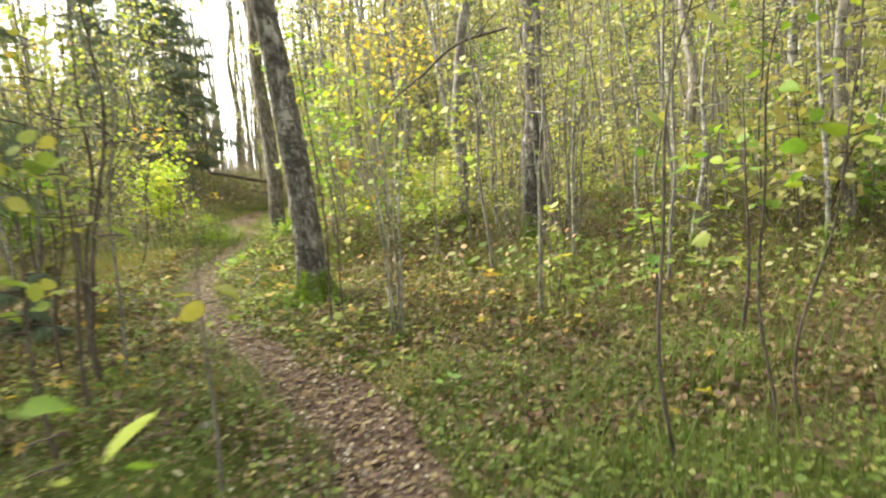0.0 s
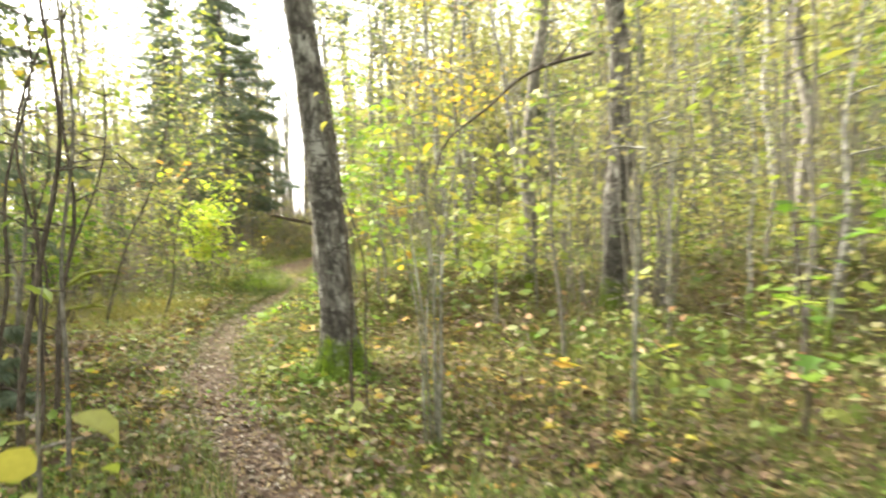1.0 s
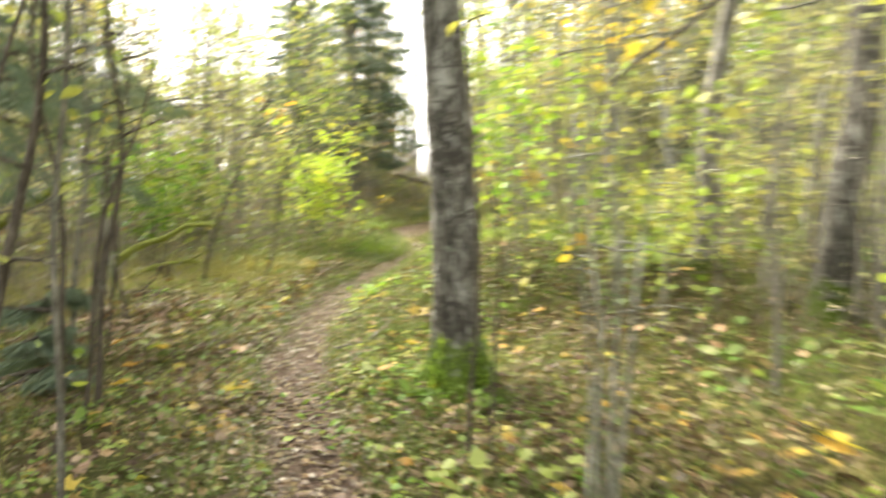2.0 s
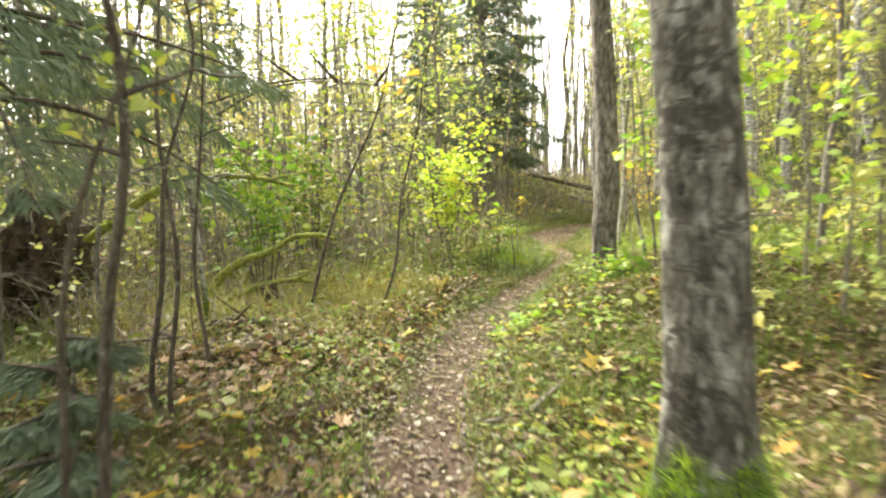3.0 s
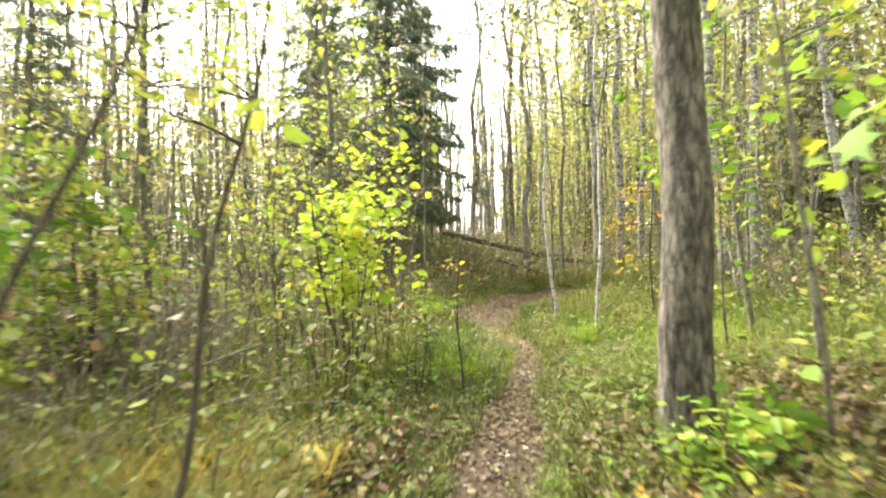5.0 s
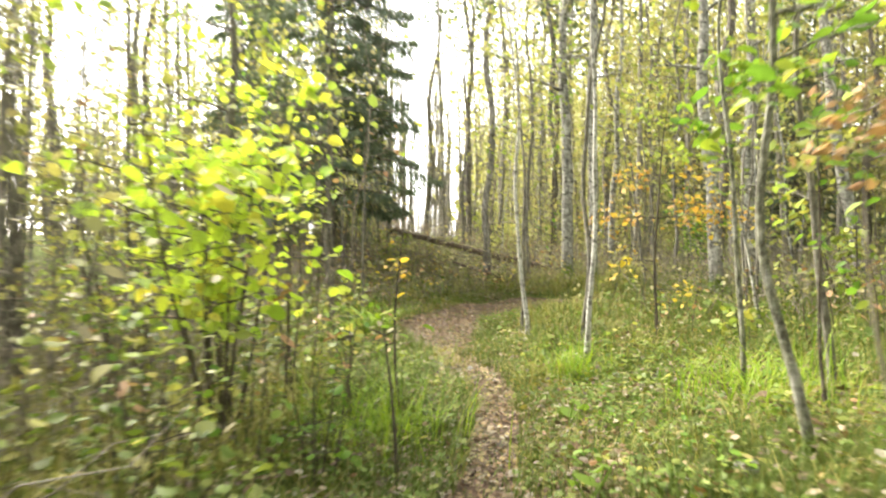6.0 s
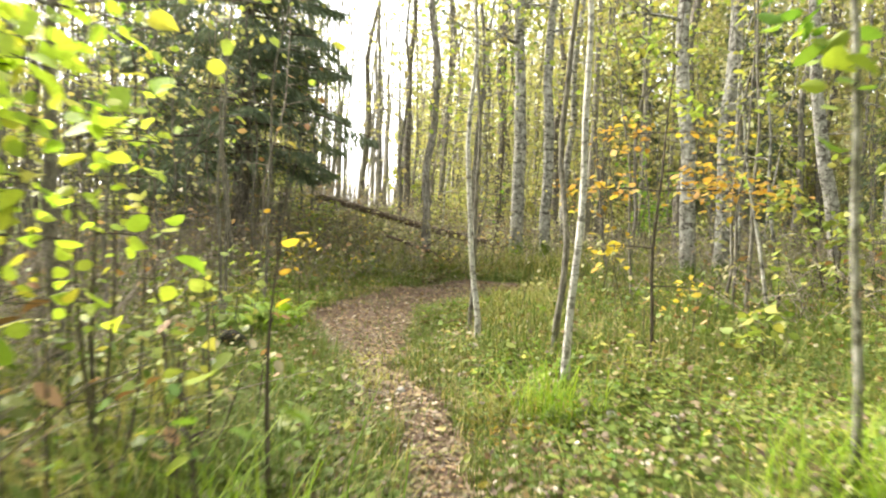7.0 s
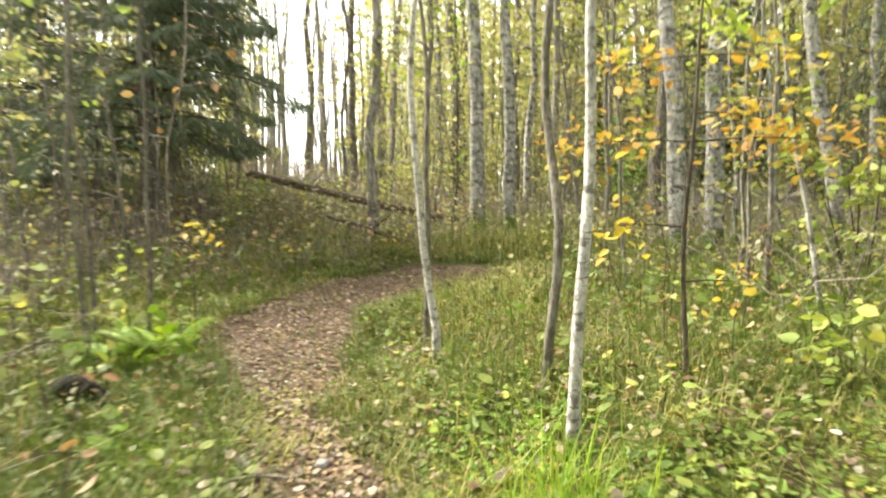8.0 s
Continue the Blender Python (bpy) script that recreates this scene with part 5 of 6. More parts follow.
fallen("fallen_leaves", near_spots(9000, 0, 0.8, 13.5, 24.4, 159, 0.3), 0.026, "litter_red", "reddish and yellow fallen leaves on the wider path", 160)
fallen("fallen_leaves", near_spots(700, 0.3, 3.0, 5.5, 10.5, 161, 0.9, 1.2), 0.07, "litter_red", "curled reddish brown fallen leaves", 162, "maple", (0.02, 0.10), 0.55)


# the strip right of the first bend and the floor under the trees
def in_box(count, x0, x1, y0, y1, off, seed, clump=0.6, shy=0.0):
    g2 = np.random.default_rng(seed)
    out = np.zeros((0, 2))
    while len(out) < count:
        x, y = g2.uniform(x0, x1, 2 * count), g2.uniform(y0, y1, 2 * count)
        ok = (trail_distance(x, y) - trail_half(y) + 0.25 > off) & ~((x > -8) & (x < -5.6) & (y > 9) & (y < 11.3) & (g2.random(2 * count) < shy)) & (g2.random(2 * count) < (1 - clump) + clump * smooth((vnoise(x * 0.8, y * 0.8, seed) * 0.6 + vnoise(x * 2.3, y * 2.3, seed + 1) * 0.4 - 0.35) / 0.3))
        out = np.concatenate([out, np.stack([x, y], 1)[ok]])
    return out[:count]


# dark leaf colour here paints the shade under the saplings
fallen("fallen_leaves", in_box(26000, -1.5, 9, 4.0, 14, 1.0, 163, 0.3), 0.048, "litter_dark", "brown fallen leaves darkened as shade under the saplings", 164, "leaf", (0.01, 0.16), 0.4)
stuff("forest_grass", blades(lie(in_box(12000, -0.5, 10, 3, 16, 1.0, 165, 0.6)), 0.22, 0.008, g2, 0.9, plain=True), "grass", "olive grass under the saplings", "grass")
stuff("forest_grass", blades(lie(in_box(7000, -9, -6.2, 16, 20, 0.35, 266, 0.4)), 0.2, 0.006, g2, 1.0), "grass", "olive grass round the ferns", "grass")
stuff("forest_grass", blades(lie(in_box(9000, -3.6, 1.5, 6.5, 13, 0.5, 195, 0.85)), 0.19, 0.0055, g2, 0.9), "grass", "olive grass round the old birch", "grass")
# shade under the maples is put into these leaves' dark colour
fallen("fallen_leaves", in_box(10000, -3.4, 0.5, 9.5, 14.5, 1.0, 267, 0.4), 0.05, "litter_dark", "fallen leaves darkened as shade under the young maples", 268, "leaf", (0.03, 0.14), 0.45)
stuff("dry_grass", blades(lie(in_box(1800, -3.6, 1.5, 7, 13, 0.5, 196, 0.7)), 0.2, 0.005, g2, 1.2), "grass_straw", "dry grass round the old birch", "grass")
stuff("dry_grass", blades(lie(in_box(4500, -0.5, 10, 7, 16, 1.0, 166, 0.6)), 0.26, 0.007, g2, 1.2, plain=True), "grass_straw", "dry straw grass under the saplings", "grass")
stuff("dry_grass", blades(lie(in_box(14000, -14, -6, 8.5, 27, 1.4, 167, 0.6)), 0.28, 0.009, g2, 1.2, plain=True), "grass_straw", "dry straw grass under the brush", "grass")
# lit olive grass, its brightness put into the pale straw colour
stuff("dry_grass", blades(lie(in_box(9000, -12.5, -6.2, 9, 17, 1.3, 269, 0.5)), 0.38, 0.009, g2, 1.1, plain=True), "grass_straw", "tall grass paled to straw as if lit behind the mossy limbs", "grass")
stuff("forest_grass", blades(lie(in_box(34000, -11, 4, 18.5, 30, 0.9, 168, 0.6)), 0.22, 0.010, g2, 0.9, plain=True), "grass", "olive grass of the clearing", "grass")
stuff("dry_grass", blades(lie(in_box(13000, -11, 4, 17.5, 30, 0.8, 169, 0.7)), 0.20, 0.006, g2, 1.2, plain=True), "grass_straw", "dry straw grass of the clearing", "grass")


def seedlings(xy, high, each, size, material, label, seed, shape="oval"):
    """Knee-high seedlings past counting: a thin stem and its leaves."""
    g2 = np.random.default_rng(seed)
    feet = lie(xy)
    ob = thing("seedling_cover", -3, 12, label, "undergrowth", z=0.0)
    ob["kind"] = "stuff"
    pieces, places = [], []
    for f in feet:
        line = stem_line(high * g2.uniform(0.4, 1.2), (g2.normal(0, 0.16), g2.normal(0, 0.16)), 0.05, g2, 6) + f + np.array([3, -12, 0.0])
        pieces.append(tube(line, np.linspace(0.006, 0.002, 6), 3))
        places.append(around(line[2:], each, 0.09, g2))
    part("stand", joined(pieces), "twig", ob)
    part("foliage", leaves(np.concatenate(places), size, 0.65, 0.3, shape, g2), material, ob)


seedlings(in_box(60, 2, 9, 8.5, 16, 1.4, 171, 0.5), 0.75, 9, 0.07, "leaf_yg", "knee-high yellow-green seedlings under the saplings", 172)
seedlings(in_box(150, 1.5, 9, 6.5, 16, 1.4, 173, 0.5), 0.6, 9, 0.08, "herb", "knee-high green seedlings under the saplings", 174)
seedlings(in_box(70, -0.5, 9, 6.5, 15, 1.3, 175, 0.5), 0.5, 5, 0.06, "leaf_brown", "knee-high withered brown seedlings under the saplings", 176, "maple")
seedlings(in_box(120, -0.2, 9, 6.5, 16, 1.4, 191, 0.5), 0.9, 10, 0.06, "leaf_haze", "knee-high fading seedlings under the saplings", 192)
seedlings(in_box(120, -12, -6, 8.5, 14.5, 1.3, 193, 0.5, 1.0), 2.2, 13, 0.062, "leaf_haze", "tall fading seedlings among the brush", 194)
seedlings(in_box(40, -3.0, 1, 10.5, 16, 1.0, 177, 0.5), 0.6, 8, 0.085, "leaf_yg", "knee-high yellow-green maple seedlings", 178, "maple")
seedlings(in_box(300, -12, -6, 9, 23, 1.3, 179, 0.5, 0.9), 0.7, 10, 0.07, "herb", "knee-high green seedlings among the brush", 180)
seedlings(in_box(220, -12, -6, 9, 23, 1.3, 181, 0.5, 0.9), 0.9, 9, 0.06, "leaf_yg", "knee-high yellow-green seedlings among the brush", 182)
seedlings(in_box(150, -6, 5, 20, 32, 1.2, 183, 0.5), 0.9, 9, 0.05, "leaf_haze", "knee-high fading seedlings of the clearing", 184)

# the bank and the clearing behind the birches
seedlings(in_box(260, -12, -5.5, 20.5, 28, 1.0, 201, 0.5), 0.4, 8, 0.075, "herb", "low green seedlings on the bank", 202)
seedlings(in_box(330, -14, -6, 22.3, 29, 0.9, 257, 0.4), 0.9, 9, 0.055, "leaf_haze", "waist-high fading seedlings on the bank", 258)
seedlings(in_box(90, -14, -6, 22.0, 29, 0.9, 259, 0.4), 0.7, 7, 0.06, "leaf_yellow", "knee-high seedlings with yellow leaves on the bank", 260)
seedlings(in_box(110, -12, -5.5, 21.5, 28, 1.2, 203, 0.5), 0.5, 6, 0.07, "leaf_brown", "low withered seedlings on the bank", 204)
seedlings(in_box(170, -5.2, 3, 20.5, 27, 1.0, 205, 0.5), 0.45, 8, 0.05, "herb", "low green seedlings of the clearing", 206)
seedlings(in_box(60, -5.2, 3, 18, 27, 1.0, 207, 0.5), 0.5, 7, 0.06, "leaf_yg", "low yellowing seedlings of the clearing", 208)
fallen("fallen_leaves", in_box(9000, -13, 4, 19, 29, 0.7, 209, 0.7), 0.042, "litter_red", "reddish fallen leaves on the bank", 210, "leaf", (0.01, 0.10), 0.5)
stuff("dry_grass", blades(lie(in_box(12000, -13, -5, 20, 28, 0.9, 211, 0.6)), 0.24, 0.009, g2, 1.2, plain=True), "grass_straw", "dry straw grass on the bank", "grass")
stuff("dry_grass", blades(lie(in_box(3600, -7.2, -5.6, 11.0, 12.7, 0.7, 272, 0.5)), 0.26, 0.006, g2, 1.3), "grass_straw", "bright straw grass in a patch under saplings", "grass")
# straw colour stands in for sunlight on the grass
stuff("dry_grass", blades(lie(in_box(3500, -8, -4.8, 9.6, 12.6, 0.9, 212, 0.9)), 0.22, 0.006, g2, 1.2), "grass_straw", "grass coloured straw as if sunlit round the mossy limbs", "grass")
seedlings(in_box(90, -8.2, -4.9, 11.4, 14.2, 0.8, 213, 0.4), 0.5, 8, 0.06, "herb", "low green seedlings among straw grass", 214)
fallen("fallen_leaves", in_box(11000, -12, 3, 18, 26.5, 0.5, 241, 0.6), 0.038, "litter_green", "pale and brown fallen leaves caught in the clearing's grass", 242, "leaf", (0.05, 0.24), 0.45)
fallen("fallen_leaves", in_box(2600, -8.2, -4.8, 8.8, 13.2, 0.6, 243, 0.6), 0.055, "litter_green", "yellow and brown fallen leaves caught in straw grass", 244, "leaf", (0.06, 0.24), 0.45)
rosettes("low_herbs", in_box(520, -12, 3, 18, 26.5, 0.6, 245, 0.85), 8, 0.06, 0.24, "herb", "dull green herbs in drifts over the clearing", 246)
rosettes("low_herbs", in_box(170, -8.2, -4.8, 9, 13.5, 0.7, 247, 0.8), 8, 0.055, 0.24, "leaf_green", "green herbs in drifts among straw grass", 248)


def twig_tangle(xy, high, label, seed):
    """Dry twigs that stand and lie in the brush, past counting."""
    g2 = np.random.default_rng(seed)
    ob = thing("twig_tangle", -3, 12, label, "brushwood", z=0.0)
    ob["kind"] = "stuff"
    pieces = []
    for f in lie(xy) + np.array([3, -12, 0.0]):
        a, rise = g2.uniform(0, 6.283), g2.uniform(0.2, 2.2)
        way = np.array([np.cos(a), np.sin(a), rise])
        way *= high * g2.uniform(0.4, 1.2) / np.linalg.norm(way)
        t = np.linspace(0, 1, 5)[:, None]
        line = f + way * t + g2.normal(0, 0.06, (5, 3)) * t + np.array([0, 0, -0.2 * high]) * t * t
        r = g2.uniform(0.003, 0.008)
        pieces.append(tube(line, np.linspace(r, r * 0.4, 5), 3))
    part("stand", joined(pieces), "dead", ob)


twig_tangle(in_box(4000, -14, -6.2, 8.5, 24, 2.0, 185, 0.4, 0.8), 1.5, "tangle of dry grey-brown twigs in the brush", 186)
twig_tangle(in_box(750, -0.5, 10, 8.5, 18, 1.5, 187, 0.5), 1.3, "tangle of dry grey-brown twigs under the saplings", 188)
twig_tangle(in_box(2400, -13, 6, 28.6, 38, 1.5, 189, 0.3), 1.7, "tangle of dry grey-brown twigs on the bank", 190)

twig_tangle(in_box(1500, -14, -6.5, 21.8, 28.5, 0.8, 261, 0.3), 1.0, "tangle of pale dry twigs on the bank", 262)
twig_tangle(in_box(1500, -11, 1, 25.2, 34, 0.6, 251, 0.4), 1.2, "tangle of dry twigs on the rise behind the path", 252)
seedlings(in_box(420, -11, 1, 25.2, 34, 0.6, 253, 0.4), 1.1, 8, 0.06, "leaf_haze", "waist-high fading seedlings on the rise", 254)
stuff("dry_grass", blades(lie(in_box(14000, -11, 1, 24.6, 34, 0.4, 255, 0.4)), 0.3, 0.010, g2, 1.2, plain=True), "grass_straw", "dry straw grass on the rise", "grass")
stuff("forest_grass", blades(lie(in_box(14000, -11, 1, 24.4, 34, 0.4, 256, 0.4)), 0.28, 0.011, g2, 1.0, plain=True), "grass", "olive grass on the rise", "grass")
twig_tangle(in_box(900, -4.5, 5, 20, 29, 1.2, 217, 0.5), 1.6, "tangle of thin upright twigs behind the birches", 218)

herb_patch(-2.35, 8.5, 0.5, 0.9, 330, 0.05, "leaf_yg", "bright yellow-green herbs at the birch's foot", 41)
herb_patch(-1.9, 7.95, 0.45, 0.3, 160, 0.07, "leaf_green", "bright green herbs at the birch's foot", 42)
herb_patch(-3.13, 10.69, 0.45, 0.8, 170, 0.045, "leaf_yg", "yellow-green herbs beside the path", 43, 0.18, "slim")
herb_patch(-3.85, 10.95, 0.28, 0.5, 150, 0.06, "leaf_fresh", "bright yellow-green seedlings at the path's edge", 301, 0.26, "oval")
herb_patch(-3.2, 11.0, 0.4, 0.35, 90, 0.055, "leaf_fresh", "yellow-green seedlings among dark leaves", 302, 0.22, "oval")
herb_patch(-3.5, 12.35, 0.3, 0.3, 110, 0.07, "leaf_fresh", "bright green seedlings at the pine's foot", 303, 0.42, "oval")
# two dark drifts that paint shade over the brightly lit floor
herb_patch(-2.5, 11.6, 1.0, 1.1, 2200, 0.055, "litter_dark", "drift of leaves darkened as shade under young maples", 304, 0.10, "leaf", "leaf_drift")
herb_patch(-2.7, 10.4, 0.9, 0.8, 1500, 0.055, "litter_dark", "drift of leaves darkened as shade under young maples", 305, 0.10, "leaf", "leaf_drift")
herb_patch(-2.4, 11.2, 1.0, 1.1, 900, 0.04, "herb", "low green herbs under young maples", 306, 0.16, "oval")
# dark drift painted as shade right of the first bend
herb_patch(0.9, 5.4, 1.2, 1.3, 2600, 0.055, "litter_dark", "drift of leaves darkened as shade under saplings", 307, 0.10, "leaf", "leaf_drift")
for x, y, rx, ry, count, seed in [(-2.3, 11.4, 1.2, 1.4, 2600, 311), (-2.6, 10.2, 1.0, 0.9, 1200, 312), (-6.1, 9.5, 0.9, 0.6, 900, 313), (1.1, 5.4, 1.3, 1.2, 2200, 314)]:
    g2 = np.random.default_rng(seed)
    a, r = g2.uniform(0, 6.283, count), np.sqrt(g2.uniform(0, 1, count))
    stuff("forest_grass", blades(lie(np.stack([x + rx * r * np.cos(a), y + ry * r * np.sin(a)], 1)), 0.17, 0.006, g2, 1.0), "grass", "olive green woodland grass among fallen leaves", "grass")
herb_patch(-3.38, 10.08, 0.4, 0.5, 80, 0.05, "leaf_yg", "yellow-green herbs beside the path", 44, 0.2)
herb_patch(-2.3, 7.3, 0.5, 0.5, 70, 0.045, "leaf_green", "green herbs beside the path", 45, 0.2, "slim")
herb_patch(-3.7, 7.3, 0.6, 0.9, 170, 0.045, "leaf_green", "green herbs among fallen leaves", 46, 0.16, "slim")
herb_patch(-2.2, 9.7, 0.35, 0.35, 60, 0.07, "leaf_green", "green herbs behind the birch", 47, 0.3)
herb_patch(-4.41, 17.12, 0.55, 0.9, 620, 0.036, "herb", "fresh green herbs beside the path", 48, 0.14)
herb_patch(-5.30, 18.04, 0.35, 0.6, 360, 0.036, "leaf_green", "fresh green herbs beside the path", 49, 0.12)
for k, (x, y, rx, ry) in enumerate([(-4.2, 17.6, 0.6, 0.5), (-3.62, 17.16, 0.5, 0.5), (-5.12, 18.49, 0.5, 0.4), (-4.0, 19.6, 0.7, 0.5), (-6.36, 21.39, 0.6, 0.4), (-5.00, 21.12, 0.8, 0.5), (-8.10, 18.09, 0.6, 0.5), (-4.33, 15.77, 0.4, 0.6),
                                    (-8.86, 21.78, 0.7, 0.5), (-5.93, 13.55, 0.5, 0.5), (-4.15, 12.31, 0.3, 0.5), (-5.0, 9.4, 0.6, 0.5), (-4.4, 8.6, 0.4, 0.4), (-1.0, 7.6, 0.6, 0.5), (-2.7, 5.0, 0.5, 0.6), (0.9, 5.2, 0.6, 0.5), (2.0, 5.6, 0.6, 0.6)]):
    herb_patch(x, y, rx, ry, 230, 0.034, "leaf_green" if k % 3 else "herb", "small green herbs in the grass", 140 + k, 0.15, "slim")
herb_patch(-5.15, 17.5, 0.4, 0.45, 320, 0.034, "leaf_orange", "yellow and orange fallen leaves caught beside the path", 224, 0.07, "leaf", "leaf_drift")
herb_patch(-6.75, 18.6, 0.3, 0.6, 200, 0.034, "grass_straw", "yellowing fallen leaves caught beside the path", 225, 0.07, "leaf", "leaf_drift")
herb_patch(0.05, 4.9, 0.18, 0.15, 16, 0.10, "leaf_green", "small pale green plant in the grass", 50, 0.16)
herb_patch(0.9, 8.9, 1.5, 0.9, 140, 0.06, "leaf_green", "green herbs under saplings", 51, 0.35)


def fern(x, y, fronds, long, material, label, seed, name="fern", droop=0.8, open_out=0.75):
    """A fern: arched fronds set with small leaflets."""
    g2 = np.random.default_rng(seed)
    ob = thing(name, x, y, label, "fern", "ferns")
    for k in range(fronds):
        a = k * 6.283 / fronds + g2.uniform(-0.3, 0.3)
        ln = long * g2.uniform(0.45, 1.15)
        t = np.linspace(0, 1, 12)
        bow = open_out * g2.uniform(0.6, 1.5)
        pts = np.stack([np.cos(a) * ln * bow * t, np.sin(a) * ln * bow * t, ln * (0.95 * t - droop * t * t)], 1)
        v, f = tube(pts, np.linspace(0.004, 0.001, 12), 4)
        vs, fs, at = [v], [f], len(v)
        across = np.array([-np.sin(a), np.cos(a), 0])
        for s in np.linspace(0.12, 0.98, 20):
            c = np.array([np.interp(s, t, pts[:, q]) for q in range(3)])
            w = ln * g2.uniform(0.16, 0.24) * np.sin(np.pi * min(1, 0.25 + 0.75 * (1 - s)))
            fw = np.array([np.cos(a), np.sin(a), -0.3]) * ln * 0.015
            for sd in (-1, 1):
                tip = c + sd * across * w + fw * 1.5 + np.array([0, 0, -0.15 * w])
                m = (c + tip) / 2
                vs.append(np.array([c, m + fw, tip, m - fw]))
                fs.append(np.array([[0, 1, 2, 3]]) + at)
                at += 4
        part("frond", (np.concatenate(vs), np.concatenate(fs)), material, ob, "", False)
    return ob


stem_clump(-7.82, 19.3, 9, 0.5, 0.5, 170, "grass_bright", 0.075, "twig", 0.005, "lush clump of bright green broad leaves beside the path", "plant", "leafy_herb", "seedlings", 264, 0.25, 4, 0.16, "oval", foot=0.1)
stem_clump(-8.25, 19.25, 8, 0.4, 0.5, 130, "leaf_green", 0.07, "twig", 0.005, "lush clump of bright green broad leaves beside the path", "plant", "leafy_herb", "seedlings", 265, 0.25, 4, 0.16, "oval", foot=0.1)
fern(-7.86, 19.42, 26, 0.72, "grass_bright", "bright green fern beside the path", 61, droop=0.35, open_out=0.45)
fern(-8.1, 19.2, 16, 0.55, "grass_bright", "bright green fern beside the path", 62, droop=0.35, open_out=0.5)
fern(-8.18, 19.60, 7, 0.45, "leaf_green", "bright green fern beside the path", 63)
fern(-8.08, 18.82, 7, 0.35, "leaf_green", "bright green fern beside the path", 64)
fern(-6.77, 13.13, 6, 0.42, "leaf_yellow", "bright yellow withering fern", 65)
fern(-5.60, 12.25, 4, 0.40, "leaf_yellow", "upright yellow withering fern", 66, droop=0.2, open_out=0.35)
fern(-6.21, 11.97, 6, 0.4, "leaf_yellow", "yellow withering fern in the grass", 67)
fern(-6.68, 16.49, 6, 0.4, "leaf_green", "green fern beside the path", 68)
fern(-5.98, 15.51, 7, 0.38, "grass_bright", "green fern beside the path", 69)


def tuft(x, y, count, high, material, label, seed, spread=0.12):
    g2 = np.random.default_rng(seed)
    ob = thing("grass_tuft", x, y, label, "grass", "grass tufts")
    roots = np.column_stack([g2.normal(0, spread, (count, 2)), np.full(count, -0.02)])
    part("blade_cover", blades(roots, high, 0.008, g2, 1.0), material, ob, "", False)


tuft(-4.93, 17.48, 190, 0.30, "grass_bright", "bright green grass tuft beside the path", 81, 0.14)
tuft(-5.25, 17.42, 120, 0.26, "grass_straw", "yellowing grass tuft beside the path", 82)
tuft(-6.47, 18.20, 90, 0.14, "grass_straw", "yellowing grass tuft beside the path", 83, 0.16)
tuft(-6.90, 17.94, 150, 0.15, "grass_bright", "green grass tuft beside the path", 84, 0.2)
tuft(-5.79, 11.28, 240, 0.32, "grass_straw", "pale straw grass tuft under saplings", 85, 0.25)
tuft(-6.22, 11.56, 200, 0.30, "grass_straw", "pale straw grass tuft under saplings", 86, 0.25)
tuft(-6.00, 15.24, 260, 0.40, "grass_bright", "tall green grass tuft beside the path", 87, 0.25)
tuft(-6.44, 15.99, 260, 0.36, "grass", "tall olive grass tuft beside the path", 88, 0.3)
tuft(-3.57, 16.02, 260, 0.32, "grass_bright", "tall green grass tuft beside the path", 89, 0.3)
tuft(1.3, 4.6, 240, 0.34, "grass", "tall olive grass tuft under saplings", 90, 0.3)
tuft(2.0, 4.9, 240, 0.34, "grass", "tall olive grass tuft under saplings", 91, 0.3)
tuft(0.9, 3.6, 200, 0.22, "grass", "green grass tuft beside the path", 92, 0.25)


def stone(x, y, size, label, seed):
    bm = bmesh.new()
    bmesh.ops.create_icosphere(bm, subdivisions=3, radius=size)
    for v in bm.verts:
        d = v.co.normalized()
        v.co *= 1 + 0.25 * noise.noise(d * 1.7 + Vector((seed, 0, 0))) + 0.06 * noise.noise(d * 6)
        v.co.z *= 0.62
    me = bpy.data.meshes.new("stone")
    bm.to_mesh(me)
    bm.free()
    me.materials.append(M["stone"])
    for pgn in me.polygons:
        pgn.use_smooth = True
    ob = new("stone", me)
    ob.location = (x, y, gz1(x, y) + size * 0.2)
    tagged(ob, label, "stone", "stones in the grass")


for k, (x, y, s) in enumerate([(-3.87, 14.67, 0.06), (-4.57, 17.49, 0.045), (-4.95, 17.66, 0.04), (-6.13, 18.07, 0.04), (-4.20, 17.29, 0.045), (-1.6, 4.4, 0.045)]):
    stone(x, y, s, "small pale grey stone in the grass", k * 3.1)
log_thing("tree_stump", "black rotten wood stump among ferns", [(-8.02, 18.46, 0.10), (-7.95, 18.47, 0.25), (-7.84, 18.5, 0.29), (-7.74, 18.52, 0.23), (-7.68, 18.53, 0.08)], 0.085, 0.06, "black_wood", 15, 0, 12)
log_thing("fallen_stick", "short dry stick lying on the floor", [(-6.55, 17.7, 0.12), (-6.35, 17.75, 0.15), (-6.2, 17.8, 0.13)], 0.010, 0.006, "dead", 16, 1, 6)
log_thing("fallen_stick", "short dry stick lying on the path", [(-3.15, 8.75, 0.0), (-3.0, 8.9, 0.03), (-2.85, 9.05, 0.06)], 0.012, 0.006, "dead", 17, 1, 6)


def broad_leaf(x, y, size, turn, material, label):
    """One broad maple leaf caught in the grass."""
    v = MAPLE * np.array([size, size, size * 1.6])
    ob = new("maple_leaf", np_mesh("maple_leaf", v, MAPLE_F, material, False))
    ob.matrix_basis = pose(x, y, gz1(x, y) + 0.10, 22, 8, turn)
    tagged(ob, label, "leaf", "broad fallen leaves")


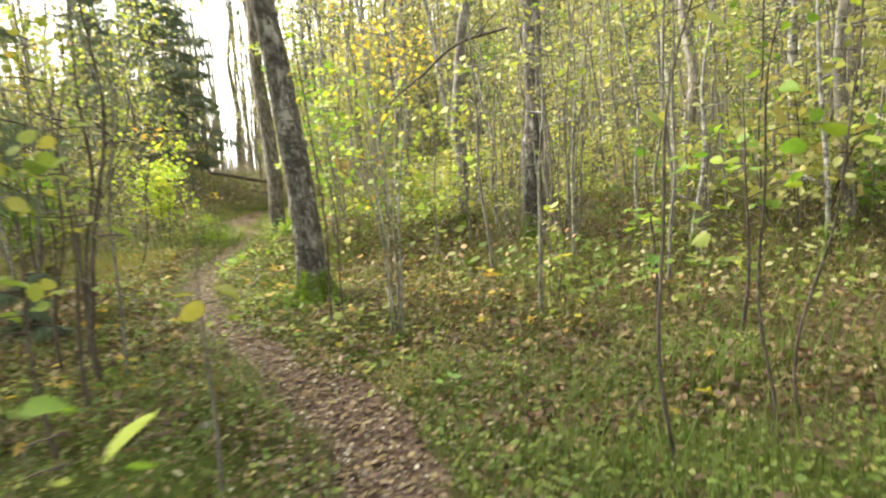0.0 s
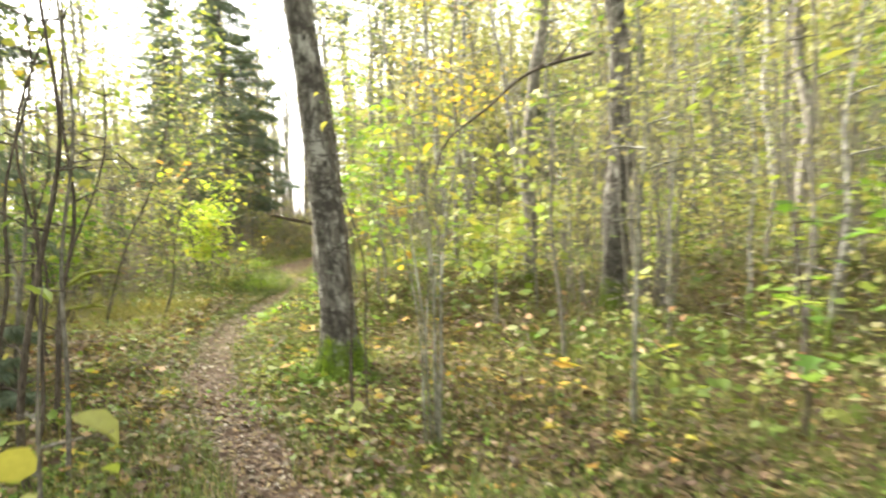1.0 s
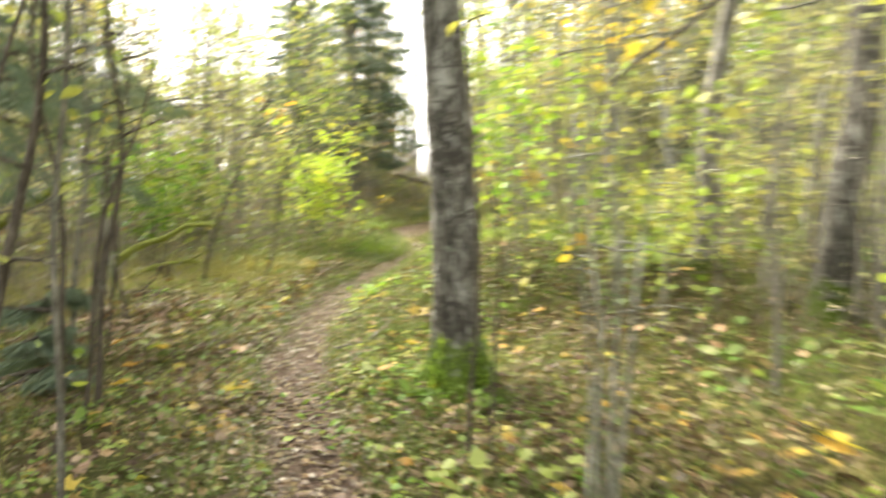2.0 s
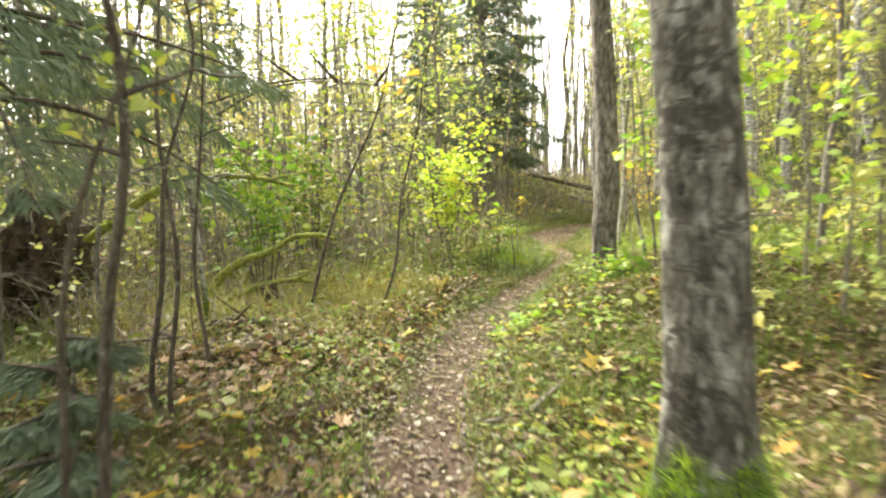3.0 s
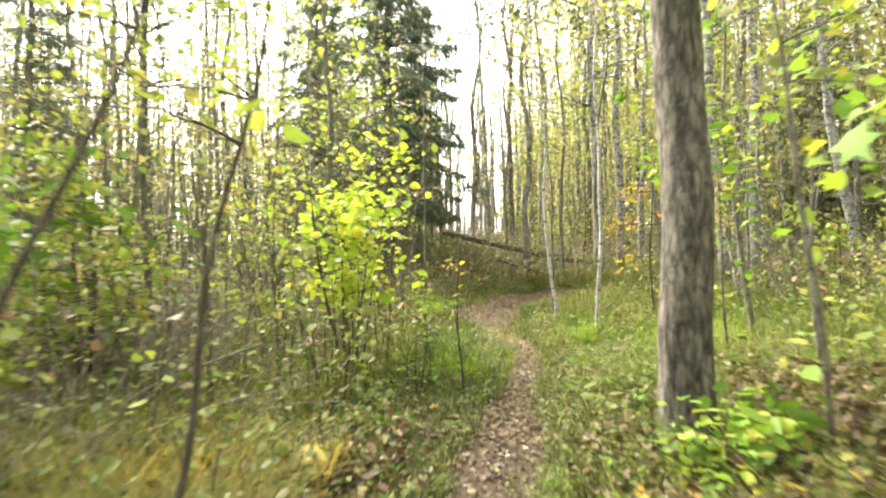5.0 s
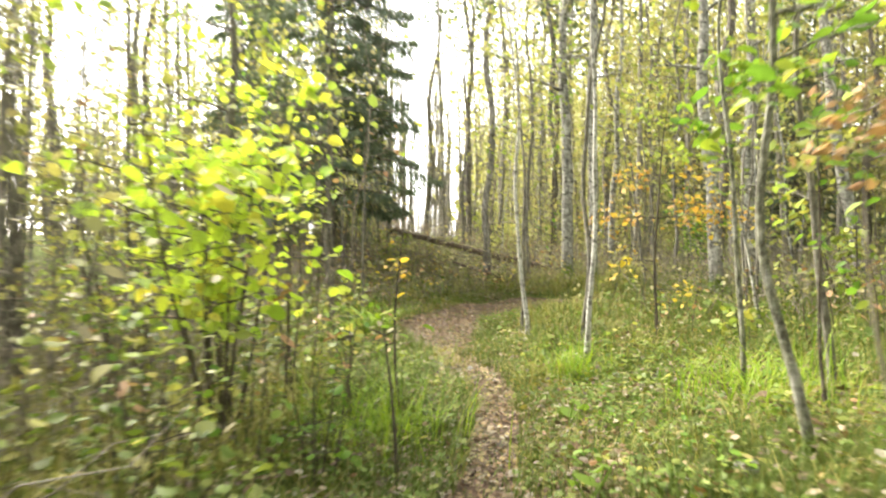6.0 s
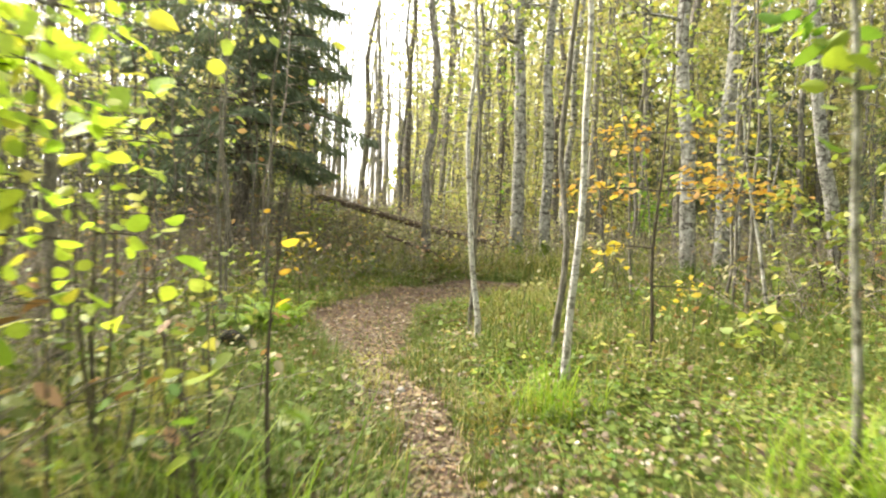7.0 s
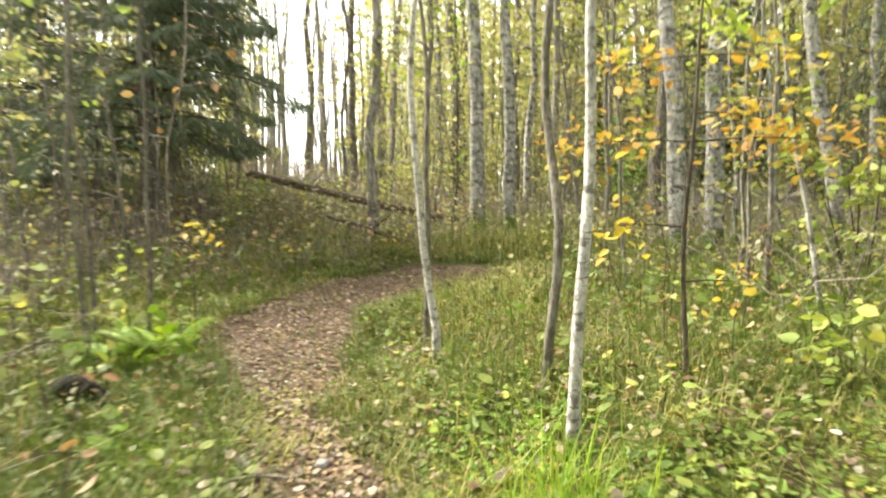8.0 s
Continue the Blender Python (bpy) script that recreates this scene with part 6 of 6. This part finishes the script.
for x, y, size, turn, material, label in [
        (-2.73, 9.66, 0.24, 10, "leaf_orange", "large orange fallen maple leaf caught in grass"), (-2.1, 9.2, 0.2, 70, "leaf_orange", "large orange fallen maple leaf caught in grass"),
        (-4.4, 8.0, 0.17, 140, "leaf_orange", "large orange fallen maple leaf on the litter"), (-4.0, 7.1, 0.16, 200, "leaf_orange", "large orange fallen maple leaf on the litter"),
        (-3.3, 7.3, 0.15, 300, "leaf_yellow", "large yellow fallen maple leaf on the litter"), (-3.9, 8.3, 0.14, 30, "leaf_brown", "large brown fallen maple leaf on the litter"),
        (-4.7, 7.5, 0.16, 250, "leaf_brown", "large brown fallen maple leaf on the litter"), (-2.4, 8.9, 0.14, 110, "leaf_yellow", "large yellow fallen maple leaf in grass")]:
    broad_leaf(x, y, size, turn, material, label)
log_thing("rotten_log", "short black rotten log half sunk in litter", [(-6.7, 9.42, 0.06), (-6.45, 9.52, 0.13), (-6.2, 9.65, 0.14), (-6.0, 9.78, 0.06)], 0.075, 0.05, "earth", 18, 2, 12)
log_thing("tree_stump", "dark leaning rotten stump under a mossy limb", [(-6.68, 10.5, 0.03), (-6.70, 10.48, 0.16), (-6.74, 10.45, 0.30), (-6.75, 10.44, 0.38)], 0.075, 0.10, "earth", 19, 0, 12)
log_thing("rotten_log", "short dark rotten log half sunk in fallen leaves", [(-6.35, 9.50, 0.06), (-6.15, 9.68, 0.11), (-5.9, 9.85, 0.10), (-5.62, 10.0, 0.05)], 0.10, 0.075, "earth", 24, 2, 14)
herb_patch(-6.44, 9.70, 0.75, 0.45, 700, 0.07, "litter_dark", "dark fallen leaves round a rotten log", 221, 0.14, "maple", "leaf_drift")
herb_patch(-6.2, 9.35, 0.95, 0.6, 1300, 0.06, "litter_dark", "dark fallen leaves round a rotten log", 223, 0.16, "maple", "leaf_drift")
herb_patch(-5.5, 8.9, 0.7, 0.5, 260, 0.06, "litter_red", "reddish fallen leaves in a drift", 222, 0.12, "maple", "leaf_drift")
# sunlight on this tuft is painted with the yellow leaf colour
tuft(-6.36, 11.86, 260, 0.34, "leaf_yellow", "grass tuft coloured yellow as if sunlit under saplings", 93, 0.25)


# ---- seedlings, herbs and broad leaves that stand apart beside the path ----
kinds = []
for k in range(6):
    kinds.append(sapling(30 + k, 60, (0.75, 0.6, 0.9, 0.5, 0.7, 0.85)[k], 0.006, (gen.normal(0, 0.12), gen.normal(0, 0.12)), (0, 0), "twig", ("leaf_yg", "herb", "leaf_haze", "herb", "leaf_yg", "leaf_brown")[k],
                         (11, 12, 12, 10, 9, 7)[k], 0.06, ("oval", "oval", "slim", "maple", "maple", "slim")[k], 4, 0.22, 0.4, 900 + k, ("knee-high seedling with yellow-green leaves", "knee-high seedling with green leaves", "knee-high seedling with fading olive leaves",
                         "low maple seedling with green leaves", "low maple seedling with yellow-green leaves", "knee-high seedling with withered brown leaves")[k], "seedlings of the forest floor", "seedling", 0.04, 5, flat=0.65, spread=0.05, fine=True))
spots = [tuple(p) for box in ((32, -0.4, 3.2, 7.0, 11.5, 1.2, 231), (34, -3.0, 0.5, 10.2, 15.5, 0.9, 232), (34, -8.2, -6.1, 13.5, 19.5, 0.9, 233), (44, -5.0, -0.5, 18.2, 23, 0.9, 234)) for p in in_box(*box[:6], box[6], 0.5)]
order = gen.permutation(len(spots))
set_out(kinds, [spots[k] for k in order], (0.7, 1.3))


def herb_plant(k, material, label):
    """A low herb: a few stalked leaves round one foot."""
    g2 = np.random.default_rng(930 + k)
    ob = thing("herb_plant", 30 + k, 62, label, "plant", "herbs beside the path")
    for _ in range(6):
        a, long = g2.uniform(0, 6.283), g2.uniform(0.07, 0.15)
        way = np.array([np.cos(a) * 0.6, np.sin(a) * 0.6, 1.0]) * long
        stalk = tube(way * np.linspace(0, 1, 4)[:, None], np.linspace(0.003, 0.002, 4), 3)
        part("leaf", joined([stalk, leaves(way[None], 0.055, 0.8, 0.25, ("oval", "slim")[k % 2], g2)]), material, ob)
    return ob


kinds = [herb_plant(0, "leaf_green", "low herb with fresh green leaves"), herb_plant(1, "leaf_yg", "low herb with yellow-green leaves"), herb_plant(2, "herb", "low herb with dull green leaves")]
set_out(kinds, [tuple(p) for p in near_spots(100, 0.4, 1.9, 6, 22, 235, 0.6, 1.2)], (0.7, 1.4))

g2 = np.random.default_rng(236)
for x, y in near_spots(30, 0.3, 2.6, 5.5, 13, 237, 0.3, 1.1):
    k = int(g2.integers(0, 4))
    broad_leaf(float(x), float(y), float(g2.uniform(0.07, 0.12)), float(g2.uniform(0, 360)), ("leaf_orange", "leaf_brown", "leaf_yellow", "leaf_brown")[k],
               ("orange fallen maple leaf on the forest floor", "brown fallen maple leaf on the forest floor", "yellow fallen maple leaf on the forest floor", "brown fallen maple leaf on the forest floor")[k])
